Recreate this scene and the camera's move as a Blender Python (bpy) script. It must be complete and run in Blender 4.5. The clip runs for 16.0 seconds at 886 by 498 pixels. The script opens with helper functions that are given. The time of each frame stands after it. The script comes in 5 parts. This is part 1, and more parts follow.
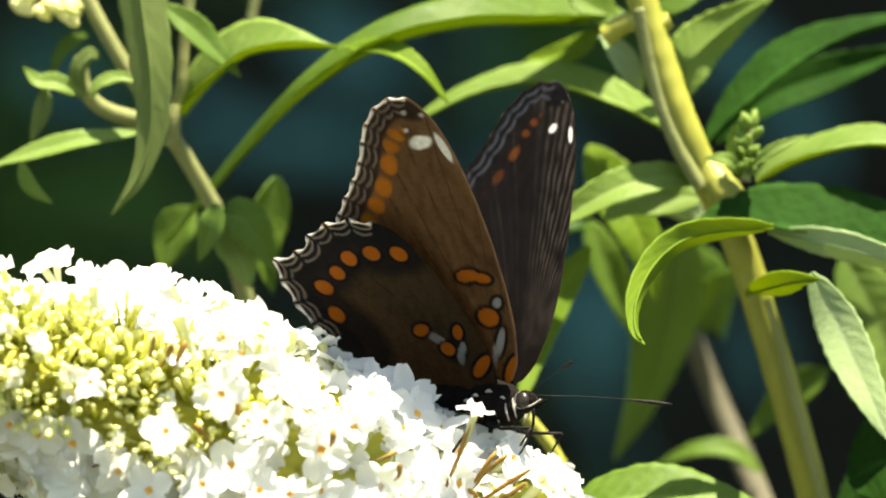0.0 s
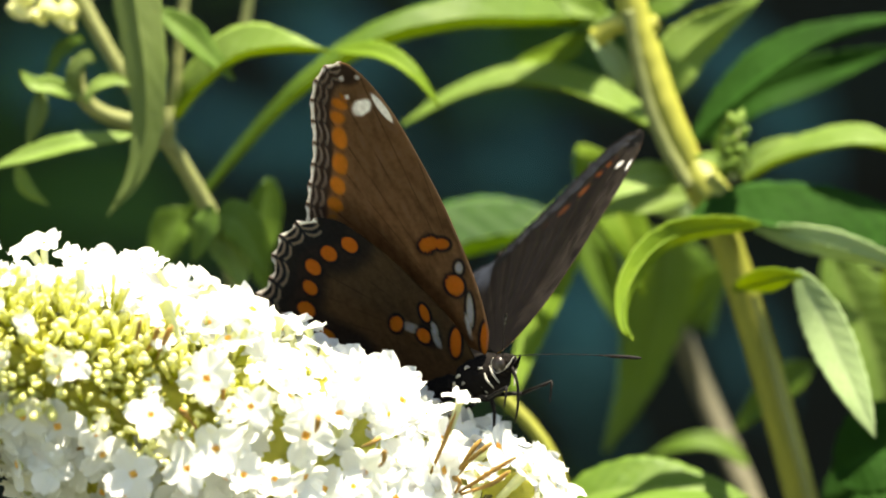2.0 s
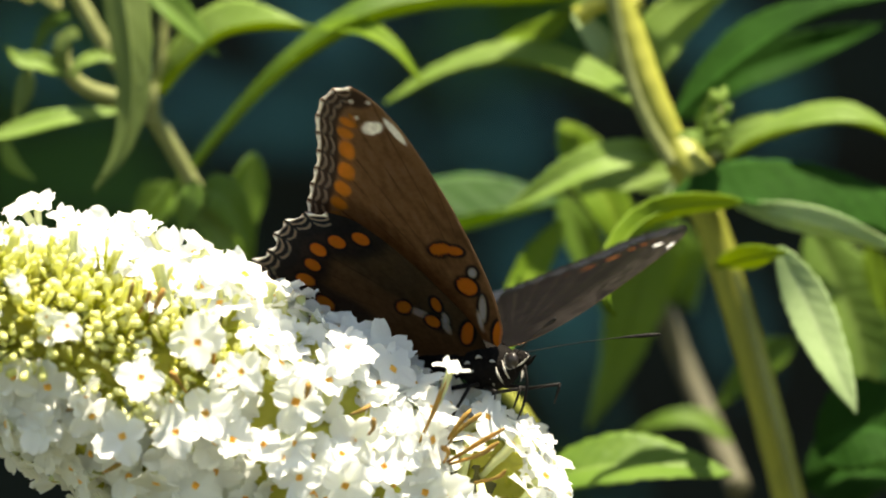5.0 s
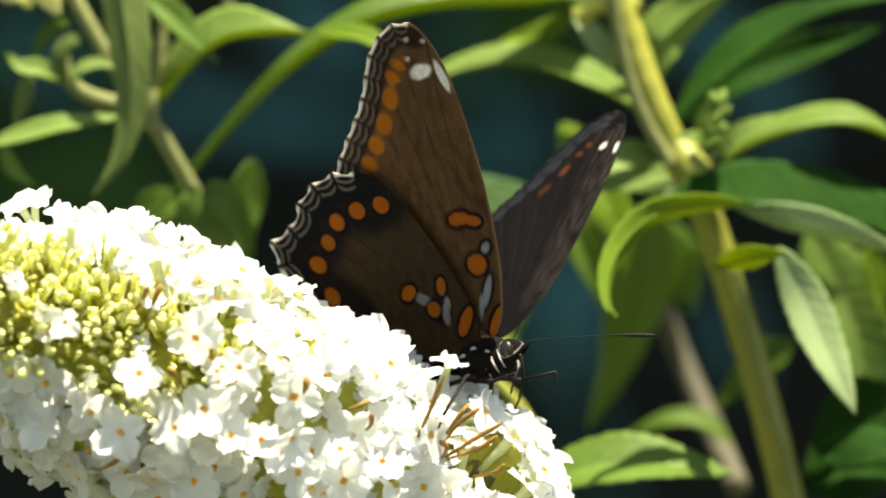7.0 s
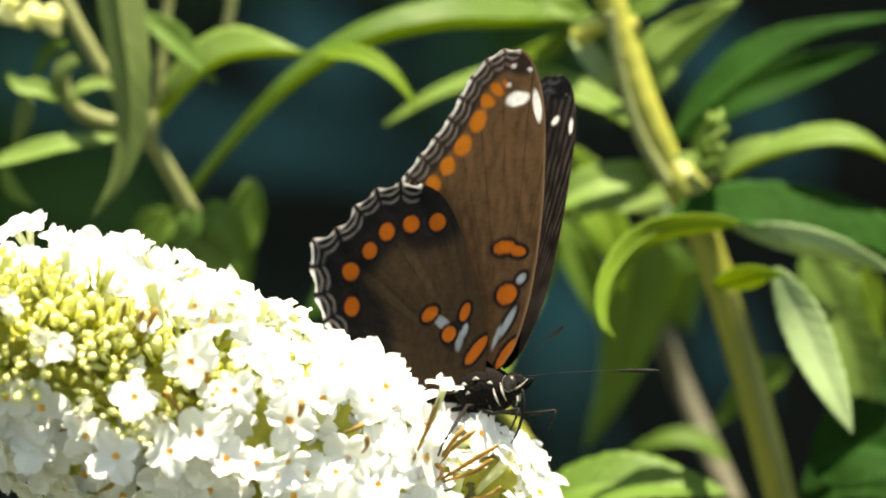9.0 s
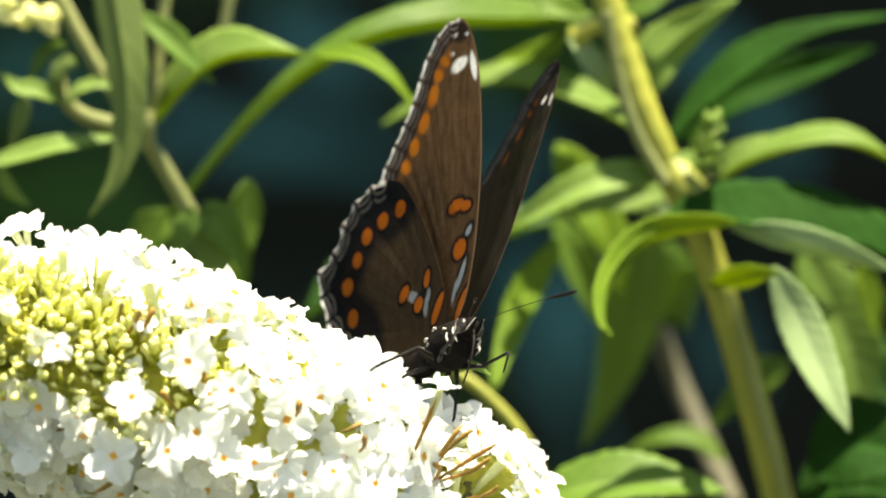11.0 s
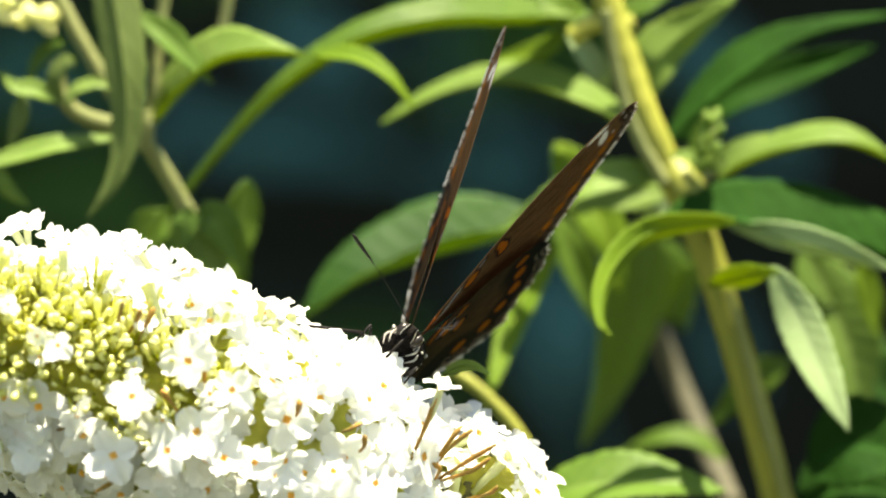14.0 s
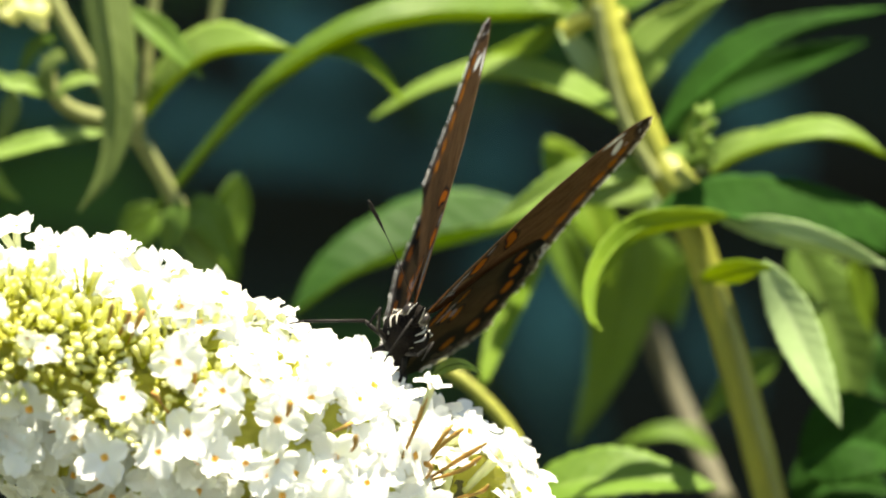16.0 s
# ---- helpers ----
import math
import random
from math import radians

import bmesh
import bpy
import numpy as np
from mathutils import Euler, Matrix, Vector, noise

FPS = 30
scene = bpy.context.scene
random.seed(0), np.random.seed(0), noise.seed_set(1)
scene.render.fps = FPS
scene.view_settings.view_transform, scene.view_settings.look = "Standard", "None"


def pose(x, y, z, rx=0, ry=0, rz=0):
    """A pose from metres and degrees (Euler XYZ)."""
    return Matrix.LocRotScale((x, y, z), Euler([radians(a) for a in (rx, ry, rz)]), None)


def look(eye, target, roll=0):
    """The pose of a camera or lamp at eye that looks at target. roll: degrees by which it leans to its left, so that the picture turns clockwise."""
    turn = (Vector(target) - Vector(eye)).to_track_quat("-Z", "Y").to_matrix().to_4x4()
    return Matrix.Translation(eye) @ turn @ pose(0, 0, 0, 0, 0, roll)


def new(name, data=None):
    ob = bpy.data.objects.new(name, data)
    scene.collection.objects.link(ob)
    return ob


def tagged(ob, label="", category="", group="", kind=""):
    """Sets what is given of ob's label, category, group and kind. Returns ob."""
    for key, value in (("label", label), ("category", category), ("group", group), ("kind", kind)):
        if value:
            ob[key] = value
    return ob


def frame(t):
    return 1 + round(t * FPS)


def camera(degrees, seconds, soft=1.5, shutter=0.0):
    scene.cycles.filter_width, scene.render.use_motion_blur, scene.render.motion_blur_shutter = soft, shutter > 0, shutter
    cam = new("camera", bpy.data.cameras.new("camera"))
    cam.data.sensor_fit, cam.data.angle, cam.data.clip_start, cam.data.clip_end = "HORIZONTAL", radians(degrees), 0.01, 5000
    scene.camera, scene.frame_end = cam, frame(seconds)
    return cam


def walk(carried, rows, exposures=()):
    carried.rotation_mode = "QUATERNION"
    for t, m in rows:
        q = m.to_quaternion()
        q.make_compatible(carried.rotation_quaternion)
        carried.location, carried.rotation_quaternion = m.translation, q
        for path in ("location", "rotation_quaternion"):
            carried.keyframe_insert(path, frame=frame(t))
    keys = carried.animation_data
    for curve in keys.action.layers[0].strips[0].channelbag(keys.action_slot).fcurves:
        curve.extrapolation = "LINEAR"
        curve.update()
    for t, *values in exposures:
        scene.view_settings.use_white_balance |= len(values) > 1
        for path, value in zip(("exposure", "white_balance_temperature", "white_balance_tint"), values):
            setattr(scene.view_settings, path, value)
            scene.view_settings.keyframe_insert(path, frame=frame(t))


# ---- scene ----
# ---- camera: a long lens held by hand, 1.35 m from the flower ----
EYE = (0, -1.347, 1.2)
cam = camera(5, 16.0, 2.0)
cam.data.dof.use_dof = True
cam.data.dof.focus_distance = 1.345
cam.data.dof.aperture_fstop = 17
walk(cam, [
    (0, look(EYE, (-0.00382, 0, 1.19993))),
    (0.5, look(EYE, (-0.00353, 0, 1.19979))),
    (1, look(EYE, (-0.00326, 0, 1.20018))),
    (1.5, look(EYE, (-0.0032, 0, 1.20039))),
    (2, look(EYE, (-0.00253, 0, 1.19997))),
    (2.5, look(EYE, (-0.00181, 0, 1.19936))),
    (3, look(EYE, (-0.00144, 0, 1.19866))),
    (3.5, look(EYE, (-0.00072, 0, 1.19794))),
    (4, look(EYE, (-0.00034, 0, 1.19737))),
    (6.5, look(EYE, (-0.00038, 0, 1.19668))),
    (7, look(EYE, (-0.00024, 0, 1.19728))),
    (7.5, look(EYE, (-0.0003, 0, 1.19831))),
    (8, look(EYE, (-0.0003, 0, 1.1995))),
    (8.5, look(EYE, (-0.0001, 0, 1.20002))),
    (9, look(EYE, (0, 0, 1.2))),
    (11.5, look(EYE, (0.00045, 0, 1.1999))),
    (12, look(EYE, (0.00049, 0, 1.1998))),
    (12.5, look(EYE, (0.0005, 0, 1.19985))),
    (13, look(EYE, (0.00053, 0, 1.19988))),
    (13.5, look(EYE, (0.00049, 0, 1.19988))),
    (14, look(EYE, (0.0005, 0, 1.1999))),
    (14.5, look(EYE, (0.00062, 0, 1.19978))),
    (15, look(EYE, (0.00086, 0, 1.1996))),
    (15.5, look(EYE, (0.0012, 0, 1.19939))),
    (16, look(EYE, (0.00169, 0, 1.19925))),
], [(0, 2.07, 7700, 6), (2.2, 2.00, 7700, 6), (4, 1.75, 7700, 6), (7.5, 1.75, 7700, 6), (9, 1.86, 7700, 6), (11.3, 1.95, 7700, 4), (16, 2.01, 7700, 4)])

# ---- light: high summer sun, almost overhead ----
SUN_WAY = Vector((0.20, -0.13, 0.95)).normalized()
world = bpy.data.worlds.new("sky")
scene.world = world
world.use_nodes = True
sky = world.node_tree.nodes.new("ShaderNodeTexSky")
sky.sky_type = "NISHITA"
sky.sun_disc = False
sky.sun_elevation = math.asin(SUN_WAY.z)
sky.sun_rotation = math.atan2(SUN_WAY.x, SUN_WAY.y)
background = world.node_tree.nodes["Background"]
background.inputs["Strength"].default_value = 0.065
world.node_tree.links.new(sky.outputs[0], background.inputs[0])
sun_data = bpy.data.lights.new("sun", "SUN")
sun_data.energy = 5.0
sun_data.angle = radians(0.5)
sun_data.color = (1.0, 0.95, 0.86)
sun = new("sun", sun_data)
sun.matrix_world = look(SUN_WAY * 10, (0, 0, 0))


# ---- materials ----
def material(name, colour, rough=0.5, second=None, grain=400.0, large=40.0, bump=0.15, through_light=0.0, glow_colour=None,
             sheen=0.0, specular=0.5, attribute=False, stretch=(1, 1, 1), depth=0.0004, vein=None, lucid=1.0, cap=None):
    """A surface with fine grain, broader patches, relief, and, for leaves and petals, light that passes through it."""
    m = bpy.data.materials.new(name)
    m.use_nodes = True
    nt = m.node_tree
    n, link = nt.nodes, nt.links.new
    out, shade = n["Material Output"], n["Principled BSDF"]
    coord = n.new("ShaderNodeTexCoord")
    place = n.new("ShaderNodeMapping")
    place.inputs["Scale"].default_value = stretch
    link(coord.outputs["Object"], place.inputs[0])
    fine, broad = n.new("ShaderNodeTexNoise"), n.new("ShaderNodeTexNoise")
    fine.inputs["Scale"].default_value, fine.inputs["Detail"].default_value = grain, 4
    broad.inputs["Scale"].default_value, broad.inputs["Detail"].default_value = large, 3
    link(place.outputs[0], fine.inputs[0])
    link(place.outputs[0], broad.inputs[0])
    mixed = n.new("ShaderNodeMix")
    mixed.data_type = "RGBA"
    mixed.inputs[7].default_value = (*(second or tuple(c * 0.6 for c in colour)), 1)
    mixed.inputs[6].default_value = (*colour, 1)
    if attribute:
        paint = n.new("ShaderNodeVertexColor")
        paint.layer_name = "pattern"
        dim = n.new("ShaderNodeMix")
        dim.data_type, dim.blend_type = "RGBA", "MULTIPLY"
        dim.inputs[0].default_value = 1.0
        shadeof = n.new("ShaderNodeMapRange")
        shadeof.inputs[1].default_value, shadeof.inputs[2].default_value = 0.3, 0.7
        shadeof.inputs[3].default_value, shadeof.inputs[4].default_value = 0.84, 1.14
        link(fine.outputs[0], shadeof.inputs[0])
        link(paint.outputs[0], dim.inputs[6])
        link(shadeof.outputs[0], dim.inputs[7])
        colour_out = dim.outputs[2]
    else:
        ramp = n.new("ShaderNodeMapRange")
        ramp.inputs[1].default_value, ramp.inputs[2].default_value = 0.32, 0.68
        both = n.new("ShaderNodeMath")
        both.operation = "MULTIPLY_ADD"
        both.inputs[1].default_value, both.inputs[2].default_value = 0.4, 0.0
        info = n.new("ShaderNodeObjectInfo")
        some = n.new("ShaderNodeMath")
        some.operation = "MULTIPLY_ADD"
        some.inputs[1].default_value = 0.25
        link(info.outputs["Random"], some.inputs[0])
        link(broad.outputs[0], some.inputs[2])
        link(fine.outputs[0], both.inputs[0])
        half = n.new("ShaderNodeMath")
        half.operation = "MULTIPLY_ADD"
        half.inputs[1].default_value = 0.6
        link(some.outputs[0], half.inputs[0])
        link(both.outputs[0], half.inputs[2])
        link(half.outputs[0], ramp.inputs[0])
        link(ramp.outputs[0], mixed.inputs[0])
        colour_out = mixed.outputs[2]
    if vein:
        mark, pale = n.new("ShaderNodeAttribute"), n.new("ShaderNodeMix")
        mark.attribute_name = "vein"
        pale.data_type = "RGBA"
        pale.inputs[7].default_value = (*vein, 1)
        less = n.new("ShaderNodeMath")
        less.operation = "MULTIPLY"
        less.inputs[1].default_value = 0.6
        link(mark.outputs["Fac"], less.inputs[0])
        link(less.outputs[0], pale.inputs[0])
        link(colour_out, pale.inputs[6])
        colour_out = pale.outputs[2]
    link(colour_out, shade.inputs["Base Color"])
    shade.inputs["Roughness"].default_value = rough
    shade.inputs["Specular IOR Level"].default_value = specular
    if sheen:
        shade.inputs["Sheen Weight"].default_value = sheen
    if bump:
        relief = n.new("ShaderNodeBump")
        relief.inputs["Strength"].default_value, relief.inputs["Distance"].default_value = bump, depth
        link(fine.outputs[0], relief.inputs["Height"])
        link(relief.outputs[0], shade.inputs["Normal"])
    if through_light:
        lucent, blend = n.new("ShaderNodeBsdfTranslucent"), n.new("ShaderNodeMixShader")
        blend.inputs[0].default_value = through_light
        if glow_colour:
            lucent.inputs[0].default_value = (*glow_colour, 1)
        else:
            gain = n.new("ShaderNodeVectorMath")
            gain.operation = "SCALE"
            gain.inputs["Scale"].default_value = lucid
            link(colour_out, gain.inputs[0])
            if cap:
                least = n.new("ShaderNodeVectorMath")
                least.operation = "MINIMUM"
                least.inputs[1].default_value = cap
                link(gain.outputs[0], least.inputs[0])
                pale_part, most = n.new("ShaderNodeVectorMath"), n.new("ShaderNodeVectorMath")
                pale_part.operation, most.operation = "SCALE", "MAXIMUM"
                pale_part.inputs["Scale"].default_value = 0.85
                link(colour_out, pale_part.inputs[0])
                link(least.outputs[0], most.inputs[0])
                link(pale_part.outputs[0], most.inputs[1])
                gain = most
            link(gain.outputs[0], lucent.inputs[0])
        link(shade.outputs[0], blend.inputs[1])
        link(lucent.outputs[0], blend.inputs[2])
        link(blend.outputs[0], out.inputs[0])
    return m


LEAF_TOP = material("leaf upper side", (0.125, 0.205, 0.026), 0.5, (0.060, 0.120, 0.012), 900, 70, 0.3, 0.35, (0.26, 0.36, 0.03), specular=0.18, vein=(0.15, 0.24, 0.06))
LEAF_UNDER = material("leaf felted underside", (0.165, 0.215, 0.075), 0.7, (0.115, 0.165, 0.045), 1500, 90, 0.25, 0.35, (0.27, 0.36, 0.06), specular=0.1, vein=(0.22, 0.28, 0.10))
LEAF_PALE = material("young pale leaf", (0.22, 0.315, 0.085), 0.5, (0.14, 0.23, 0.042), 1200, 80, 0.25, 0.40, (0.38, 0.48, 0.06), specular=0.14, vein=(0.32, 0.42, 0.16))
LEAF_FRESH = material("fresh green leaf", (0.14, 0.22, 0.05), 0.5, (0.08, 0.15, 0.025), 900, 80, 0.3, 0.35, (0.31, 0.42, 0.04), specular=0.14, vein=(0.20, 0.28, 0.08))
# sunlight through the blade is put into this lime base colour
LEAF_LIME = material("leaf brightened to a sunlit lime", (0.16, 0.255, 0.024), 0.5, (0.10, 0.185, 0.015), 900, 80, 0.25, 0.45, (0.37, 0.44, 0.03), specular=0.12, vein=(0.28, 0.38, 0.05))
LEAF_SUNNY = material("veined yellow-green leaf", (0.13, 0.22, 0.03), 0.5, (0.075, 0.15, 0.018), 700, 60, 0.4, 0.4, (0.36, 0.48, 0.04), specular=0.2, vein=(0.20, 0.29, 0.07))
# shade on these leaves is put into their dark base colour
LEAF_DARK = material("leaf darkened as if shaded", (0.022, 0.066, 0.011), 0.6, (0.008, 0.026, 0.004), 900, 70, 0.5, 0.14, (0.10, 0.30, 0.015), specular=0.02, vein=(0.024, 0.08, 0.012))
LEAF_SILVER = material("silvery green leaf underside", (0.33, 0.43, 0.22), 0.65, (0.26, 0.36, 0.16), 1500, 90, 0.25, 0.3, (0.34, 0.44, 0.13), specular=0.15, vein=(0.38, 0.47, 0.26))
LEAF_MID = material("mid-green leaf", (0.045, 0.115, 0.020), 0.5, (0.018, 0.055, 0.010), 900, 70, 0.3, 0.3, (0.2, 0.36, 0.03), specular=0.12, vein=(0.06, 0.125, 0.03))
# tint and brightness of skylit shade are put into this leaf colour
LEAF_SHADE = material("leaf tinted bluish as if in skylit shade", (0.085, 0.25, 0.245), 0.6, (0.018, 0.07, 0.07), 300, 30, 0.2, 0.2, specular=0.1, vein=(0.06, 0.16, 0.15))
STEM = material("yellow-green stem bark", (0.30, 0.30, 0.035), 0.55, (0.17, 0.19, 0.025), 700, 60, 0.35, stretch=(1, 1, 0.15))
STEM_PALE = material("pale felted stem", (0.22, 0.235, 0.085), 0.75, (0.15, 0.17, 0.05), 900, 70, 0.35)
STEM_OLD = material("brownish woody stem", (0.085, 0.080, 0.042), 0.8, (0.05, 0.046, 0.025), 600, 60, 0.5)
PETAL = material("white petal", (0.90, 0.90, 0.90), 0.55, (0.82, 0.84, 0.82), 1600, 160, 0.2, 0.5, (0.90, 0.92, 0.90))
TUBE = material("cream flower tube", (0.72, 0.74, 0.48), 0.6, (0.62, 0.66, 0.32), 900, 200, 0.2, 0.25)
THROAT = material("orange flower throat", (0.85, 0.58, 0.16), 0.6, (0.78, 0.42, 0.06), 1500, 300, 0.2)
BUD = material("cream green flower bud", (0.86, 0.86, 0.58), 0.55, (0.76, 0.77, 0.28), 900, 250, 0.2, 0.35)
CALYX = material("lime calyx", (0.60, 0.61, 0.09), 0.6, (0.46, 0.49, 0.04), 900, 250, 0.2, 0.55)
PEDICEL = material("lime flower stalks", (0.68, 0.64, 0.11), 0.6, (0.50, 0.51, 0.06), 700, 120, 0.3, 0.55)
WITHERED = material("withered orange-brown flower tube", (0.62, 0.30, 0.06), 0.75, (0.24, 0.17, 0.04), 1400, 420, 0.6, 0.2)
# dried calyces, with the shade of the hollow put into their colour
HOLLOW_DARK = material("dried olive-brown calyx remains darkened as in shade", (0.13, 0.115, 0.035), 0.8, (0.05, 0.055, 0.02), 900, 300, 0.6)
WING_UNDER = material("scaled wing underside", (0.1, 0.1, 0.1), 0.62, grain=1400, bump=0.08, through_light=0.52, lucid=5.2, cap=(0.55, 0.34, 0.21), attribute=True, specular=0.05, depth=0.00006)
WING_OVER = material("dark velvety wing upper side", (0.1, 0.1, 0.1), 0.38, grain=1400, bump=0.3, attribute=True, specular=0.03, through_light=0.03, glow_colour=(0.40, 0.28, 0.18), depth=0.00006)
BODY = material("black body hair", (0.004, 0.0035, 0.0033), 0.9, (0.010, 0.0085, 0.0075), 2500, 500, 0.8, specular=0.04)
BODY_WHITE = material("white scale marks", (0.46, 0.44, 0.39), 0.8, (0.30, 0.28, 0.25), 2500, 500, 0.5)
EYE_SKIN = material("dark glossy eye", (0.010, 0.007, 0.005), 0.35, (0.018, 0.012, 0.008), 3000, 600, 0.1)
HORN = material("black leg and feeler skin", (0.005, 0.0045, 0.004), 0.6, (0.009, 0.007, 0.006), 2500, 500, 0.3, specular=0.15)
BOARD = material("mottled dark teal board paint", (0.012, 0.026, 0.023), 0.8, (0.009, 0.008, 0.006), 22, 9, 0.3, stretch=(0.5, 1, 1.6), specular=0.12)
SOIL = material("mulched garden soil", (0.09, 0.075, 0.05), 0.95, (0.04, 0.05, 0.025), 60, 3, 0.8, depth=0.01)


# ---- builders ----
def part(name, bm, mats, parent, label=""):
    """Links a bmesh as one mesh object under a thing or a part."""
    me = bpy.data.meshes.new(name)
    bm.to_mesh(me)
    bm.free()
    for m in (mats if isinstance(mats, (list, tuple)) else [mats]):
        me.materials.append(m)
    for p in me.polygons:
        p.use_smooth = True
    ob = new(name, me)
    ob.parent = parent
    return tagged(ob, label)


def thing(name, place, label, category, group="", kind=""):
    ob = new(name)
    ob.empty_display_size = 0.01
    ob.location = place
    return tagged(ob, label, category, group, kind)


def curve(points, count):
    """Evenly numbered points on a smooth line through the given ones."""
    p = [np.array(q, float) for q in points]
    p = [2 * p[0] - p[1]] + p + [2 * p[-1] - p[-2]]
    out = []
    for k in range(count):
        u = k / (count - 1) * (len(p) - 3)
        i = min(int(u), len(p) - 4)
        f = u - i
        a, b, c, d = p[i:i + 4]
        out.append(0.5 * (2 * b + (c - a) * f + (2 * a - 5 * b + 4 * c - d) * f * f + (3 * b - 3 * c + d - a) * f ** 3))
    return np.array(out)


def tube(bm, points, radii, sides=10, slot=0, wobble=0.0):
    """A tapered round rod along points, closed at both ends."""
    pts = [Vector(q) for q in points]
    rings = []
    side = None
    for i, q in enumerate(pts):
        way = (pts[min(i + 1, len(pts) - 1)] - pts[max(i - 1, 0)]).normalized()
        if side is None:
            side = way.orthogonal().normalized()
        side = (side - way * side.dot(way)).normalized()
        other = way.cross(side)
        r = radii[i]
        ring = []
        for k in range(sides):
            a = 2 * math.pi * k / sides
            rr = r * (1 + wobble * noise.noise(Vector((q.x * 300, q.z * 300 + k, q.y * 300))))
            ring.append(bm.verts.new(q + (side * math.cos(a) + other * math.sin(a)) * rr))
        rings.append(ring)
    for a, b in zip(rings, rings[1:]):
        for k in range(sides):
            bm.faces.new((a[k], a[(k + 1) % sides], b[(k + 1) % sides], b[k])).material_index = slot
    bm.faces.new(rings[0][::-1]).material_index = slot
    bm.faces.new(rings[-1]).material_index = slot


def stem(parent, points, width, mat, name="stem", label="", end=0.85):
    o = np.array(parent.location)
    pts = curve(points, 12 * len(points)) - o
    steps = len(pts) - 1
    radii = [width / 2 * (1 + (end - 1) * i / steps) * (1 + 0.012 * math.sin(i * 0.9)) for i in range(steps + 1)]
    bm = bmesh.new()
    tube(bm, pts, radii, 14, 0, 0.015)
    return part(name, bm, mat, parent, label)


def leaf(parent, points, width, tilt=35, fold=18, mats=None, label="", wave=0.05, blunt=0.8, seed=0, n=58, cross=17):
    """A lance-shaped leaf along its midrib; tilt > 0 shows its upper side to the north, < 0 its felted underside."""
    rnd = random.Random(seed + int(abs(points[0][0]) * 1e5))
    o = np.array(parent.location)
    pts = curve(points, n) - o
    top, under = mats or (LEAF_TOP, LEAF_UNDER)
    bm = bmesh.new()
    grid_a, grid_b, ribs = [], [], []
    veins = bm.verts.layers.float.new("vein")
    view = np.array((0.0, -1.0, 0.0))
    ph = rnd.uniform(0, 6)
    before = None
    for i in range(n):
        t = i / (n - 1)
        way = pts[min(i + 1, n - 1)] - pts[max(i - 1, 0)]
        way /= np.linalg.norm(way)
        flat = np.cross(way, view)
        flat /= np.linalg.norm(flat)
        if before is None:
            mean = np.cross(pts[-1] - pts[0], view)
            before = mean if mean[2] > 0.2 * abs(mean[0]) or (abs(mean[2]) <= 0.2 * abs(mean[0]) and mean[0] > 0) else -mean
        if flat.dot(before) < 0:
            flat = -flat
        before = flat
        v = view - way * view.dot(way)
        v /= np.linalg.norm(v)
        a = radians(abs(tilt))
        side = math.cos(a) * flat + (-v if tilt >= 0 else v) * math.sin(a)
        up = np.cross(side, way)
        if up[1] > 0:
            up = -up
        if tilt < 0:
            up = -up
        half = width / 2 * max(0.03, math.sin(math.pi * min(1, t ** blunt)) ** 0.85 if t < 0.999 else 0.02)
        half = max(half, 0.0005 * (1 - t))
        ra, rb = [], []
        for k in range(cross):
            c = k / (cross - 1) * 2 - 1
            vein = 0.022 * width * abs(math.sin((t * 11 - abs(c) * 1.4) * math.pi)) * abs(c) * (1 - abs(c)) * 2.0
            lift = abs(c) * half * math.tan(radians(fold)) + vein
            lift += wave * width * math.sin(t * 9 + ph + c * 0.8) * c * c
            saw = 1 + (0.035 * math.sin(t * 74 + ph) + 0.02 * math.sin(t * 31) if abs(c) == 1 else 0)
            q = pts[i] + side * (c * half * saw) + up * lift
            ra.append(bm.verts.new(q + up * 0.00012))
            rb.append(bm.verts.new(q - up * 0.00012))
            line = abs(((t * 13 - abs(c) * 2.2) % 1) - 0.5) * 2
            ra[-1][veins] = rb[-1][veins] = max(max(0.0, 1 - abs(c) * 9), 0.75 * max(0.0, 1 - line * 3.0) * (1 - 0.5 * abs(c)))
        grid_a.append(ra)
        grid_b.append(rb)
        ribs.append(pts[i] - up * 0.0002)
    for i in range(n - 1):
        for k in range(cross - 1):
            bm.faces.new((grid_a[i][k], grid_a[i][k + 1], grid_a[i + 1][k + 1], grid_a[i + 1][k])).material_index = 0
            bm.faces.new((grid_b[i][k], grid_b[i + 1][k], grid_b[i + 1][k + 1], grid_b[i][k + 1])).material_index = 1
        for k in (0, cross - 1):
            bm.faces.new((grid_a[i][k], grid_a[i + 1][k], grid_b[i + 1][k], grid_b[i][k])).material_index = 1
    bmesh.ops.recalc_face_normals(bm, faces=bm.faces)
    ob = part("leaf", bm, [top, under], parent, label)
    bm = bmesh.new()
    tube(bm, ribs[:-3:2], [max(0.0002, width * 0.022 * (1 - 0.8 * i / n)) for i in range(0, n - 3, 2)], 6)
    part("midrib", bm, under, ob)
    return ob


# ---- setting ----
def ground():
    bm = bmesh.new()
    bmesh.ops.create_grid(bm, x_segments=40, y_segments=40, size=600)
    for v in bm.verts:
        v.co.z = 0.02 * noise.noise(v.co * 0.05) - 0.02
    ob = part("ground", bm, SOIL, None)
    tagged(ob, "brown mulched garden soil reaching the horizon", "ground", kind="structure")


